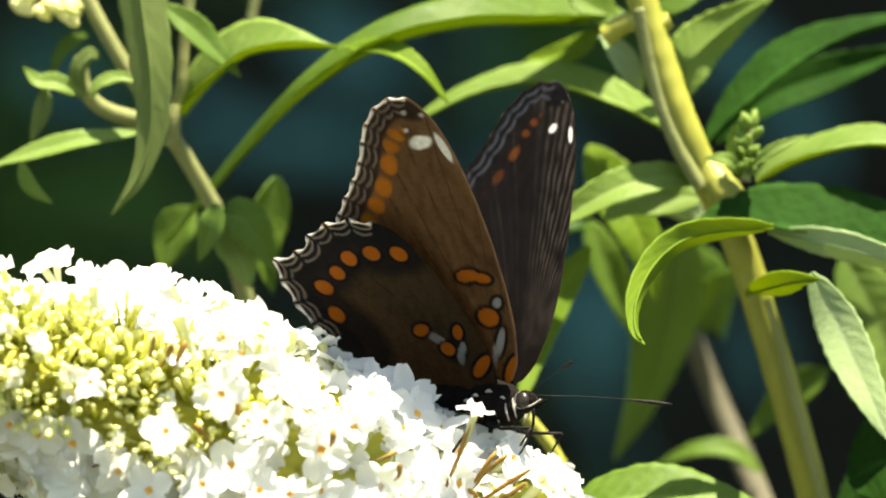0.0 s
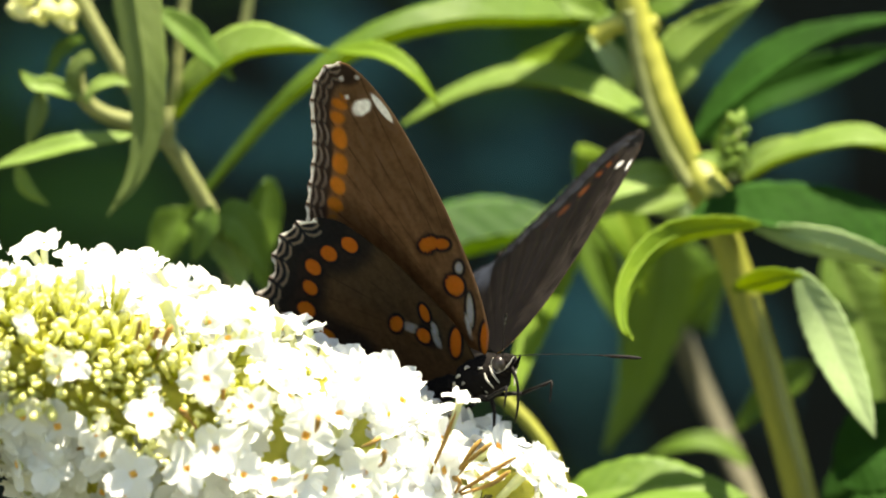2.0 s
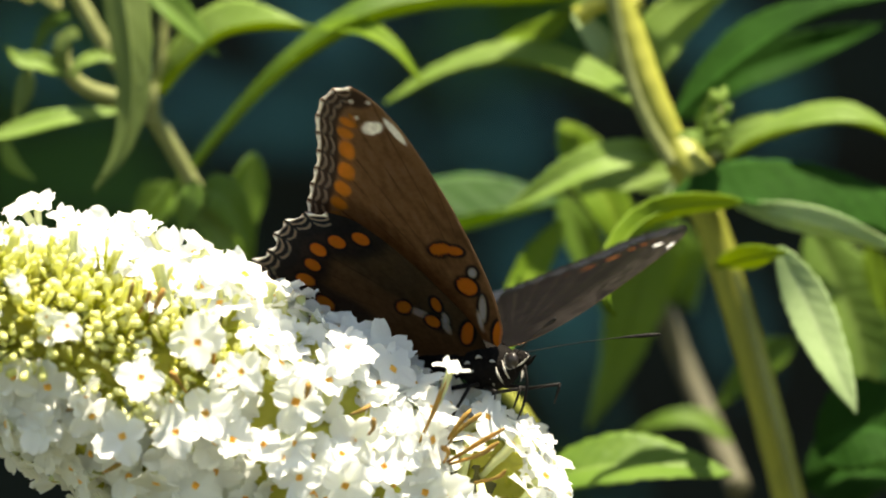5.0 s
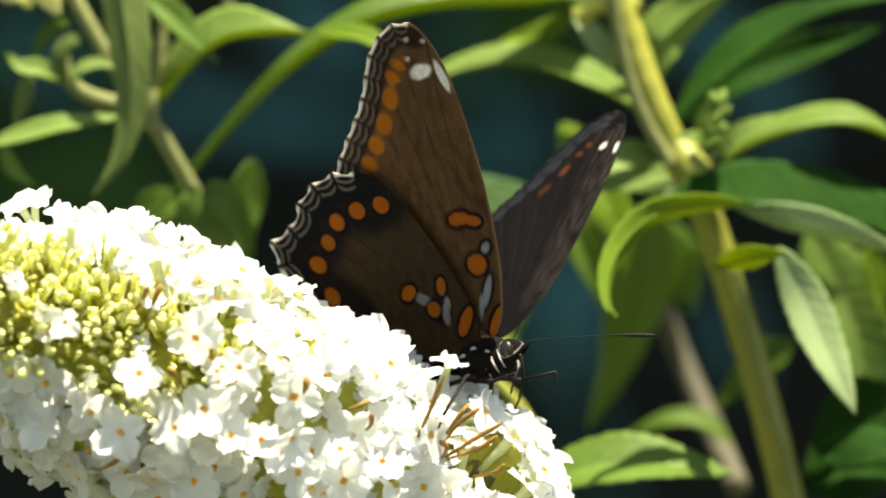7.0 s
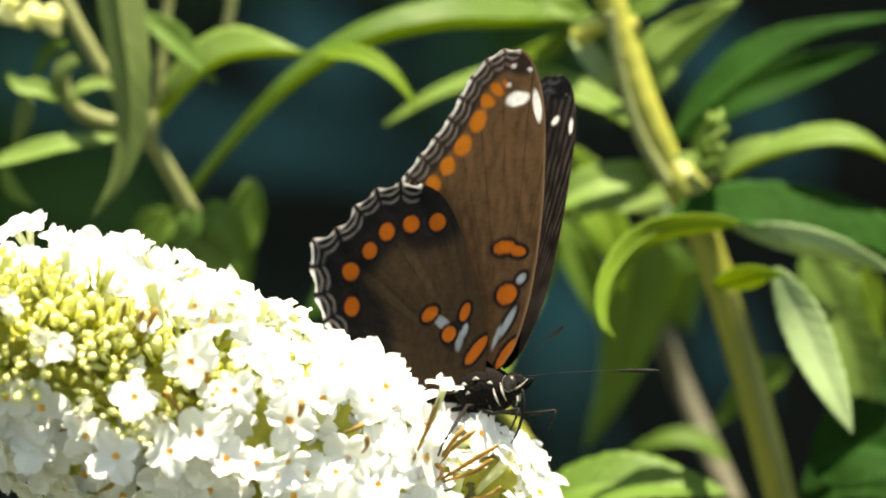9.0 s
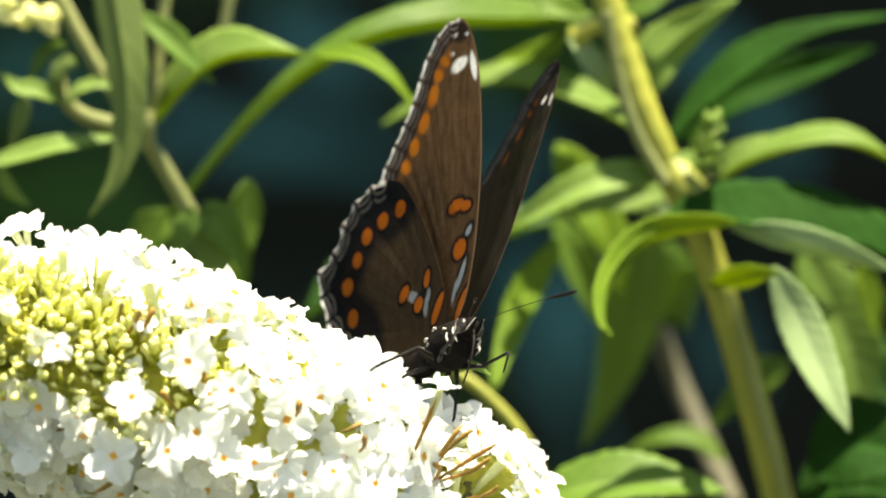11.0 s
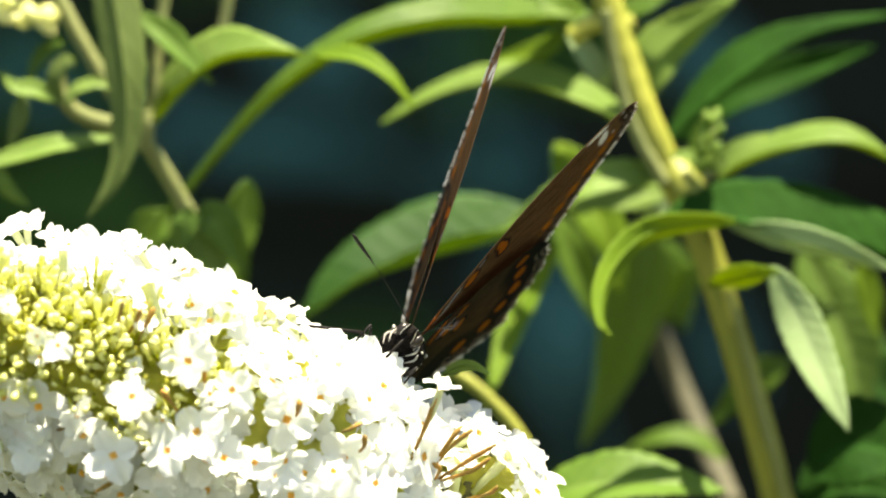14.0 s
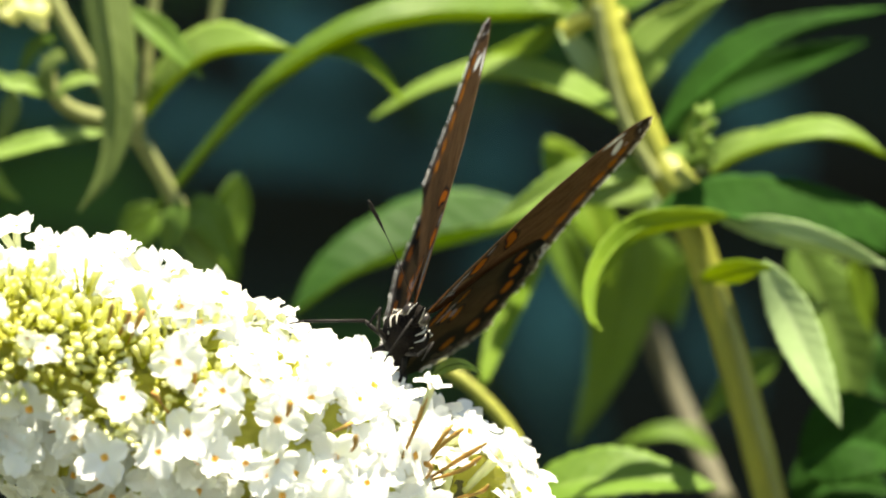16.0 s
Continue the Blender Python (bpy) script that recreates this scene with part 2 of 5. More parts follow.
def board_wall():
    # plain board wall assumed as the dark, unsharp backdrop
    bm = bmesh.new()
    bmesh.ops.create_cube(bm, size=1)
    for v in bm.verts:
        v.co = Vector((v.co.x * 7, 1.66 + v.co.y * 0.06, 1.0 + v.co.z * 2.04))
    wall = part("wall_north", bm, BOARD, None)
    tagged(wall, "dark teal mottled board wall in shade", "wall", kind="structure")
    bm = bmesh.new()
    profile = [(0.0, 0.0), (-0.022, 0.0), (-0.022, 0.008), (-0.008, 0.145), (0.0, 0.145)]
    ends = [[bm.verts.new((x, y, z)) for y, z in profile] for x in (-3.5, 3.5)]
    for k in range(5):
        bm.faces.new((ends[0][k], ends[0][(k + 1) % 5], ends[1][(k + 1) % 5], ends[1][k]))
    bm.faces.new(ends[0])
    bm.faces.new(ends[1][::-1])
    bmesh.ops.recalc_face_normals(bm, faces=bm.faces)
    me = bpy.data.meshes.new("board")
    bm.to_mesh(me)
    bm.free()
    me.materials.append(BOARD)
    for k in range(15):
        ob = new("board", me)
        ob.parent = wall
        ob.location = (0, 1.63, -0.005 + k * 0.135)
    # unseen slab added overhead to keep the sun off wall and shrub
    bm = bmesh.new()
    bmesh.ops.create_cube(bm, size=1)
    for v in bm.verts:
        v.co = Vector((v.co.x * 7.4, 2.3 + v.co.y * 2.4, 2.08 + v.co.z * 0.08 + (v.co.y + 0.5) * 0.25))
    tagged(part("roof", bm, BOARD, None), "unseen dark slab added to shade the wall and shrub", "roof", kind="structure")


ground()
board_wall()
BRANCH_R, BRANCH_L = (0.04129, 0.09, 1.18728), (-0.03633, 0.09, 1.20328)


# ---- the stem with long leaves behind the flower ----
def tall_branch():
    b = thing("butterfly_bush_branch", BRANCH_R, "upright yellow-green butterfly bush stem with long drooping leaves", "shrub", "branches behind the flower")
    stem(b, [(0.0222, 0.085, 1.24), (0.0246, 0.085, 1.232), (0.0266, 0.085, 1.2256), (0.0288, 0.085, 1.2192), (0.0326, 0.086, 1.2103), (0.0372, 0.088, 1.2009), (0.0403, 0.09, 1.1917), (0.0438, 0.092, 1.18), (0.0475, 0.095, 1.1664), (0.0529, 0.1, 1.1429), (0.0565, 0.11, 1.106), (0.065, 0.14, 0.8), (0.07, 0.16, 0.4), (0.07, 0.17, -0.03)], 0.0042, STEM, "stem", "smooth yellow-green stem", 1.12)
    stem(b, [(0.0236, 0.084, 1.2336), (0.0256, 0.084, 1.2232), (0.0284, 0.084, 1.2152), (0.032, 0.084, 1.2088)], 0.0024, STEM_PALE, "side_shoot", "pale felted shoot beside the stem")
    stem(b, [(0.0289, 0.146, 1.1976), (0.0318, 0.146, 1.1884), (0.0354, 0.146, 1.1793), (0.0393, 0.140, 1.1703), (0.0425, 0.126, 1.1623)], 0.0030, STEM_OLD, "side_shoot", "brownish older shoot", 1.2)
    # raised pale strip stands in for the highlight along the stem
    stem(b, [(0.0409, 0.0862, 1.1937), (0.0425, 0.0869, 1.1881), (0.0446, 0.0882, 1.1801), (0.0484, 0.0906, 1.1665), (0.0526, 0.094, 1.1511)], 0.0010, STEM_PALE, "bark_strip", "pale strip added as the stem's sunlit highlight", 1.1)
    # stem joint where the leaves spring
    stem(b, [(0.0188, 0.086, 1.2296), (0.022, 0.085, 1.2316), (0.026, 0.085, 1.2312), (0.0276, 0.085, 1.232)], 0.003, STEM, "joint", "swollen green stem joint", 0.8)
    stem(b, [(0.0328, 0.086, 1.2113), (0.0355, 0.084, 1.2077), (0.0391, 0.084, 1.2037)], 0.005, STEM, "joint", "", 0.9)
    pale, lime, dark = (LEAF_PALE, LEAF_PALE), (LEAF_LIME, LEAF_LIME), (LEAF_DARK, LEAF_TOP)
    # long arching leaf that droops across the top
    leaf(b, [(0.0235, 0.100, 1.2319), (0.0162, 0.097, 1.2320), (0.0082, 0.092, 1.2317), (-0.0006, 0.088, 1.2312), (-0.0111, 0.086, 1.2286), (-0.0206, 0.087, 1.2232), (-0.0295, 0.092, 1.2151), (-0.0416, 0.100, 1.2013)], 0.0083, 68, 34, (LEAF_TOP, LEAF_LIME), "long narrow green leaf arching downwards", 0.03, 0.62)
    leaf(b, [(0.0267, 0.088, 1.2172), (0.0218, 0.094, 1.2199), (0.0146, 0.097, 1.2226), (0.0074, 0.098, 1.2234), (-0.0006, 0.098, 1.2216), (-0.0083, 0.098, 1.2176)], 0.0066, 60, 30, (LEAF_PALE, LEAF_LIME), "", 0.03, 0.75)
    leaf(b, [(0.0282, 0.092, 1.2201), (0.0306, 0.092, 1.2265), (0.0351, 0.094, 1.2310), (0.0421, 0.096, 1.2358)], 0.0074, -20, 12, (LEAF_PALE, LEAF_PALE), "pale green leaf seen from its underside", 0.06, 0.8)
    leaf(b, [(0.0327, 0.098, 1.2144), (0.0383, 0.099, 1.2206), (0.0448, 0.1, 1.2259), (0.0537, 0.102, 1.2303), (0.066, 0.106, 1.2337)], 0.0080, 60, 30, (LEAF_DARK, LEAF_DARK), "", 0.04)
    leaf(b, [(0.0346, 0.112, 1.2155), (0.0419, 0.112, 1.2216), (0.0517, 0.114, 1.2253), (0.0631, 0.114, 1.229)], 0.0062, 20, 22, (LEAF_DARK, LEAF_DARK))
    leaf(b, [(0.0397, 0.092, 1.2099), (0.0453, 0.09, 1.2127), (0.0532, 0.088, 1.2148), (0.0588, 0.088, 1.2145), (0.0653, 0.09, 1.2119)], 0.0062, 64, 30, (LEAF_PALE, LEAF_LIME))
    # the large leaf whose tip hangs down, in the shade-darkened colour
    leaf(b, [(0.0717, 0.090, 1.1937), (0.0631, 0.086, 1.1983), (0.0528, 0.083, 1.2021), (0.0425, 0.081, 1.2034), (0.0358, 0.080, 1.2043), (0.0297, 0.080, 1.2035)], 0.0140, 62, 30, (LEAF_DARK, LEAF_DARK), "large leaf with a hanging tip, darkened as if shaded", 0.05, 0.68)
    # the large leaf's sunlit end, built apart in the lime colour
    leaf(b, [(0.0411, 0.066, 1.2035), (0.0343, 0.064, 1.2031), (0.0287, 0.061, 1.2018), (0.0247, 0.057, 1.1984), (0.0224, 0.053, 1.1938), (0.0222, 0.050, 1.1898), (0.0235, 0.049, 1.1878)], 0.0044, -40, 14, (LEAF_LIME, LEAF_LIME), "lime green curled leaf tip", 0.04, 0.62)
    leaf(b, [(0.0380, 0.080, 1.1944), (0.0407, 0.068, 1.1954), (0.0438, 0.062, 1.1962), (0.0472, 0.062, 1.1966)], 0.0040, -35, 10, lime)
    leaf(b, [(0.0462, 0.064, 1.1974), (0.0494, 0.065, 1.1910), (0.0519, 0.064, 1.1853), (0.0546, 0.062, 1.1794), (0.0568, 0.061, 1.1744)], 0.0064, 6, 8, (LEAF_SILVER, LEAF_SILVER), "pale grey-green hanging leaf", 0.02, 0.72)
    leaf(b, [(0.0409, 0.078, 1.2029), (0.0487, 0.074, 1.2013), (0.0565, 0.071, 1.1993), (0.0636, 0.070, 1.1968)], 0.0044, -30, 12, (LEAF_UNDER, LEAF_SILVER))
    leaf(b, [(0.0332, 0.088, 1.2098), (0.0268, 0.086, 1.2103), (0.0204, 0.084, 1.2088), (0.014, 0.084, 1.2053), (0.0081, 0.086, 1.2021)], 0.0052, 30, 18, (LEAF_PALE, LEAF_LIME))
    leaf(b, [(0.0326, 0.094, 1.2077), (0.027, 0.094, 1.2077), (0.0221, 0.094, 1.2071), (0.0185, 0.094, 1.2045)], 0.0058, 20, 12, pale)
    leaf(b, [(0.0167, 0.104, 1.2150), (0.0203, 0.102, 1.2086), (0.0239, 0.100, 1.2017), (0.0259, 0.100, 1.1936)], 0.0074, 12, 12, (LEAF_LIME, LEAF_LIME), "lime green leaf with sunlit tone put into its colour", 0.05, 0.75)
    leaf(b, [(0.0294, 0.130, 1.2034), (0.0288, 0.132, 1.1951), (0.0272, 0.134, 1.1869), (0.0248, 0.136, 1.1794), (0.0208, 0.138, 1.1707)], 0.0100, -12, 10, (LEAF_FRESH, LEAF_FRESH), "broad hanging grey-green leaf", 0.04, 0.55)
    leaf(b, [(0.0169, 0.122, 1.2046), (0.0190, 0.122, 1.1993), (0.0214, 0.123, 1.1935), (0.0233, 0.124, 1.1882)], 0.0049, 15, 12, (LEAF_SUNNY, LEAF_LIME), "", 0.05, 0.7)
    leaf(b, [(0.0309, 0.145, 1.2017), (0.0343, 0.146, 1.1951), (0.0364, 0.148, 1.1876)], 0.0067, 15, 12, (LEAF_SUNNY, LEAF_LIME))
    leaf(b, [(0.0383, 0.142, 1.1976), (0.0350, 0.144, 1.1934), (0.0322, 0.146, 1.1876)], 0.0050, 15, 12, (LEAF_SUNNY, LEAF_LIME))
    leaf(b, [(0.0240, 0.106, 1.2086), (0.0277, 0.106, 1.2074), (0.0310, 0.108, 1.2056), (0.0330, 0.108, 1.2040)], 0.0042, -20, 12, (LEAF_SILVER, LEAF_SILVER))
    leaf(b, [(0.0167, 0.098, 1.2009), (0.0122, 0.096, 1.1937), (0.0094, 0.092, 1.1865), (0.0065, 0.086, 1.1773)], 0.0047, 8, 14, (LEAF_LIME, LEAF_LIME), "", 0.04, 0.7)
    # leaf behind the insect; its shaded half is done by a darker leaf colour
    leaf(b, [(0.0164, 0.116, 1.204), (0.007, 0.113, 1.2011), (-0.0032, 0.11, 1.1983), (-0.0117, 0.108, 1.1952), (-0.0194, 0.108, 1.1899)], 0.0140, 62, 36, (LEAF_MID, LEAF_LIME), "broad green leaf with shade put into its upper colour", 0.04, 0.85)
    # bottom leaves
    leaf(b, [(0.0116, 0.072, 1.1626), (0.0179, 0.070, 1.1660), (0.0257, 0.069, 1.1671), (0.0329, 0.070, 1.1669), (0.0400, 0.072, 1.1659)], 0.0100, 50, 16, (LEAF_SUNNY, LEAF_UNDER), "broad light green leaf near the flower's foot", 0.03, 0.9)
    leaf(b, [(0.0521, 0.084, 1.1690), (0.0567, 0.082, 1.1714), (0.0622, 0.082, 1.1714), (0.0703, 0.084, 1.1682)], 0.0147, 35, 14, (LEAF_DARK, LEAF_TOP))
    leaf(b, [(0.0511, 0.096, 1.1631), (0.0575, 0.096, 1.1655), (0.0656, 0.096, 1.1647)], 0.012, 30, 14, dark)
    leaf(b, [(0.0521, 0.112, 1.2001), (0.0561, 0.112, 1.192), (0.0592, 0.112, 1.1838), (0.0606, 0.112, 1.1741)], 0.0110, 12, 14, (LEAF_FRESH, LEAF_FRESH), "", 0.05)
    leaf(b, [(0.0603, 0.104, 1.1977), (0.0615, 0.104, 1.1928), (0.0627, 0.104, 1.1872)], 0.0036, 5, 8, lime)
    leaf(b, [(0.0589, 0.118, 1.1870), (0.0622, 0.118, 1.1829), (0.0663, 0.120, 1.1772)], 0.0082, 20, 8, (LEAF_MID, LEAF_UNDER))
    leaf(b, [(0.0503, 0.12, 1.1837), (0.0454, 0.12, 1.1805), (0.0389, 0.122, 1.1739)], 0.005, 20, 12, (LEAF_TOP, LEAF_TOP))
    leaf(b, [(0.0413, 0.130, 1.1692), (0.0372, 0.130, 1.1721), (0.0322, 0.130, 1.1723), (0.0265, 0.132, 1.1700)], 0.0033, 40, 12, (LEAF_TOP, LEAF_UNDER))
    leaf(b, [(0.0183, 0.090, 1.2300), (0.0209, 0.088, 1.2273), (0.0227, 0.088, 1.2244), (0.0238, 0.090, 1.2221)], 0.0036, 8, 10, (LEAF_SILVER, LEAF_SILVER), "small pale young leaf", 0.03, 0.9)
    leaf(b, [(0.0206, 0.095, 1.2322), (0.0173, 0.095, 1.2338), (0.0133, 0.095, 1.2362)], 0.005, 25, 12, (LEAF_TOP, LEAF_TOP))
    leaf(b, [(0.0241, 0.09, 1.2329), (0.0293, 0.09, 1.2361), (0.0357, 0.09, 1.2393)], 0.006, 15, 12, (LEAF_TOP, LEAF_UNDER))
    leaf(b, [(0.0182, 0.1, 1.2307), (0.0142, 0.1, 1.2279), (0.0077, 0.102, 1.2267)], 0.0036, 30, 12, lime)
    # side bud with two leaflets
    stem(b, [(0.0377, 0.08, 1.2098), (0.038, 0.08, 1.2124), (0.0385, 0.08, 1.216), (0.0388, 0.081, 1.2188)], 0.0016, STEM_PALE, "shoot_bud", "pale green budding shoot", 0.5)
    rnd = random.Random(8)
    low, high = np.array((0.0374, 0.08, 1.2099)), np.array((0.0388, 0.08, 1.218))
    for k in range(48):
        f = rnd.random()
        a = rnd.uniform(0, 2 * math.pi)
        out = np.array((math.cos(a), math.sin(a), 0.5 + 0.6 * f))
        p = low + (high - low) * f + out * 0.0016 * (1 - 0.55 * f) - np.array(b.location)
        bm = bmesh.new()
        tube(bm, [p - out * 0.0010, p - out * 0.0003, p + out * 0.0004, p + out * 0.0008], [0.0002, 0.00055, 0.0005, 0.00015], 7)
        part("flower_bud", bm, LEAF_PALE, b)
    leaf(b, [(0.0388, 0.079, 1.212), (0.0417, 0.078, 1.2142), (0.0462, 0.078, 1.2161)], 0.0017, 20, 10, pale)
    leaf(b, [(0.037, 0.079, 1.2112), (0.035, 0.078, 1.2129), (0.0322, 0.078, 1.2129)], 0.0017, 20, 10, pale)
    leaf(b, [(0.0371, 0.082, 1.2112), (0.0363, 0.082, 1.2144), (0.0367, 0.082, 1.218)], 0.0024, 10, 10, (LEAF_TOP, LEAF_UNDER))
    # thin shoot curving beside the flower
    stem(b, [(0.0013, 0.08, 1.1830), (0.0062, 0.08, 1.1794), (0.0112, 0.08, 1.1738), (0.0141, 0.08, 1.1675), (0.0164, 0.082, 1.1571)], 0.0018, STEM, "side_shoot", "", 1.1)
    return b


def low_branch():
    b = thing("butterfly_bush_branch", BRANCH_L, "thin pale butterfly bush shoot with narrow hanging leaves", "shrub", "branches behind the flower")
    pale, lime = (LEAF_PALE, LEAF_PALE), (LEAF_LIME, LEAF_LIME)
    stem(b, [(-0.0551, 0.088, 1.2384), (-0.0515, 0.088, 1.2312), (-0.0471, 0.088, 1.2237), (-0.0417, 0.088, 1.2157), (-0.0371, 0.09, 1.2081), (-0.0338, 0.092, 1.2009), (-0.0293, 0.096, 1.184), (-0.0245, 0.1, 1.155), (-0.0214, 0.11, 1.106), (-0.01, 0.14, 0.8), (0.01, 0.16, 0.4), (0.02, 0.17, -0.03)], 0.0021, STEM_PALE, "stem", "thin pale green stem", 1.3)
    stem(b, [(-0.0386, 0.086, 1.2368), (-0.0396, 0.086, 1.2288), (-0.0401, 0.086, 1.2224), (-0.0412, 0.087, 1.2172)], 0.0017, STEM_PALE, "side_shoot")
    stem(b, [(-0.0298, 0.104, 1.2381), (-0.0306, 0.104, 1.2332), (-0.0314, 0.104, 1.2292)], 0.0016, STEM_PALE, "side_shoot")
    stem(b, [(-0.0537, 0.084, 1.2264), (-0.0533, 0.084, 1.222), (-0.0502, 0.085, 1.2188), (-0.0426, 0.087, 1.2167)], 0.002, STEM_PALE, "side_shoot", "", 1.2)
    stem(b, [(-0.0417, 0.087, 1.2143), (-0.0412, 0.086, 1.2172), (-0.0409, 0.086, 1.2196)], 0.0026, STEM_PALE, "joint", "pale knotted stem joint", 0.7)
    leaf(b, [(-0.0473, 0.078, 1.2501), (-0.0462, 0.077, 1.2397), (-0.045, 0.076, 1.2318), (-0.0439, 0.075, 1.2238), (-0.0439, 0.075, 1.2159), (-0.0456, 0.075, 1.2097), (-0.0492, 0.075, 1.2045)], 0.0066, -10, 14, (LEAF_UNDER, LEAF_UNDER), "long hanging grey-green leaf with a curled tip", 0.03, 0.55)
    leaf(b, [(-0.0428, 0.082, 1.2333), (-0.0387, 0.082, 1.2302), (-0.0355, 0.082, 1.2271), (-0.0319, 0.082, 1.2233)], 0.0041, 25, 16, (LEAF_FRESH, LEAF_LIME))
    leaf(b, [(-0.0399, 0.088, 1.2181), (-0.0366, 0.085, 1.222), (-0.0314, 0.082, 1.2262), (-0.0257, 0.08, 1.2273), (-0.0186, 0.08, 1.2274)], 0.0086, 64, 34, (LEAF_PALE, LEAF_LIME), "pale leaf with a yellow-green underside")
    leaf(b, [(-0.0176, 0.082, 1.2273), (-0.0120, 0.080, 1.2269), (-0.0072, 0.078, 1.2240), (-0.0035, 0.078, 1.2198)], 0.0035, 50, 24, (LEAF_LIME, LEAF_LIME), "", 0.03, 0.7)
    leaf(b, [(-0.0655, 0.08, 1.2112), (-0.0591, 0.08, 1.2132), (-0.0528, 0.08, 1.2148), (-0.0449, 0.082, 1.2158)], 0.0034, 40, 14, (LEAF_PALE, LEAF_UNDER), "pale narrow horizontal leaf", 0.03, 1.0)
    leaf(b, [(-0.0524, 0.082, 1.2204), (-0.0509, 0.082, 1.2225), (-0.0481, 0.082, 1.2233), (-0.0447, 0.082, 1.222)], 0.0019, 30, 14, pale)
    leaf(b, [(-0.0533, 0.083, 1.2216), (-0.054, 0.082, 1.224), (-0.0524, 0.082, 1.2265), (-0.0513, 0.082, 1.2257)], 0.0024, 20, 14, (LEAF_UNDER, LEAF_UNDER))
    leaf(b, [(-0.0533, 0.083, 1.2208), (-0.0568, 0.082, 1.2224), (-0.0596, 0.082, 1.2228), (-0.0616, 0.082, 1.2247)], 0.0028, 30, 14, (LEAF_PALE, LEAF_UNDER))
    leaf(b, [(-0.0585, 0.083, 1.222), (-0.059, 0.082, 1.2184), (-0.0606, 0.082, 1.2144)], 0.0026, -15, 14, (LEAF_UNDER, LEAF_UNDER))
    leaf(b, [(-0.0533, 0.09, 1.2293), (-0.0563, 0.09, 1.2273), (-0.0583, 0.09, 1.2233)], 0.0022, 20, 14, (LEAF_TOP, LEAF_UNDER))
    leaf(b, [(-0.0619, 0.08, 1.212), (-0.0606, 0.08, 1.2084), (-0.0574, 0.08, 1.206)], 0.0022, -15, 10, pale)
    leaf(b, [(-0.0273, 0.1, 1.2099), (-0.0285, 0.1, 1.2049), (-0.0293, 0.1, 1.2001), (-0.0278, 0.102, 1.1936)], 0.0062, 25, 16, (LEAF_TOP, LEAF_TOP), "short dark green leaf")
    leaf(b, [(-0.0349, 0.08, 1.206), (-0.0359, 0.08, 1.2025), (-0.0376, 0.082, 1.1981)], 0.0036, 15, 12, (LEAF_FRESH, LEAF_UNDER))
    leaf(b, [(-0.0345, 0.082, 1.2045), (-0.031, 0.082, 1.2033), (-0.0274, 0.084, 1.1969)], 0.006, 20, 14, (LEAF_TOP, LEAF_UNDER))
    leaf(b, [(-0.0392, 0.106, 1.2057), (-0.0416, 0.106, 1.2017), (-0.0432, 0.106, 1.1968)], 0.006, 20, 14, (LEAF_TOP, LEAF_TOP))
    leaf(b, [(-0.0354, 0.084, 1.2017), (-0.0326, 0.084, 1.1997), (-0.0306, 0.084, 1.1945)], 0.006, 25, 14, (LEAF_PALE, LEAF_UNDER))
    # pale buds at the top of the shoot
    rnd = random.Random(4)
    for k in range(16):
        bm = bmesh.new()
        x, z = rnd.uniform(-1, 1), rnd.uniform(-1, 1)
        p = np.array((-0.0578, 0.086, 1.2326)) + np.array((x * 0.0048, rnd.uniform(-1, 1) * 0.002, -x * 0.0012 + z * 0.0016)) - np.array(b.location)
        tube(bm, [p, p + np.array((-0.0008, 0, 0.0006)), p + np.array((-0.0018, 0, 0.0014)), p + np.array((-0.0024, 0, 0.0016))], [0.0004, 0.0008, 0.0008, 0.0002], 8)
        part("flower_bud", bm, BUD, b)
    return b


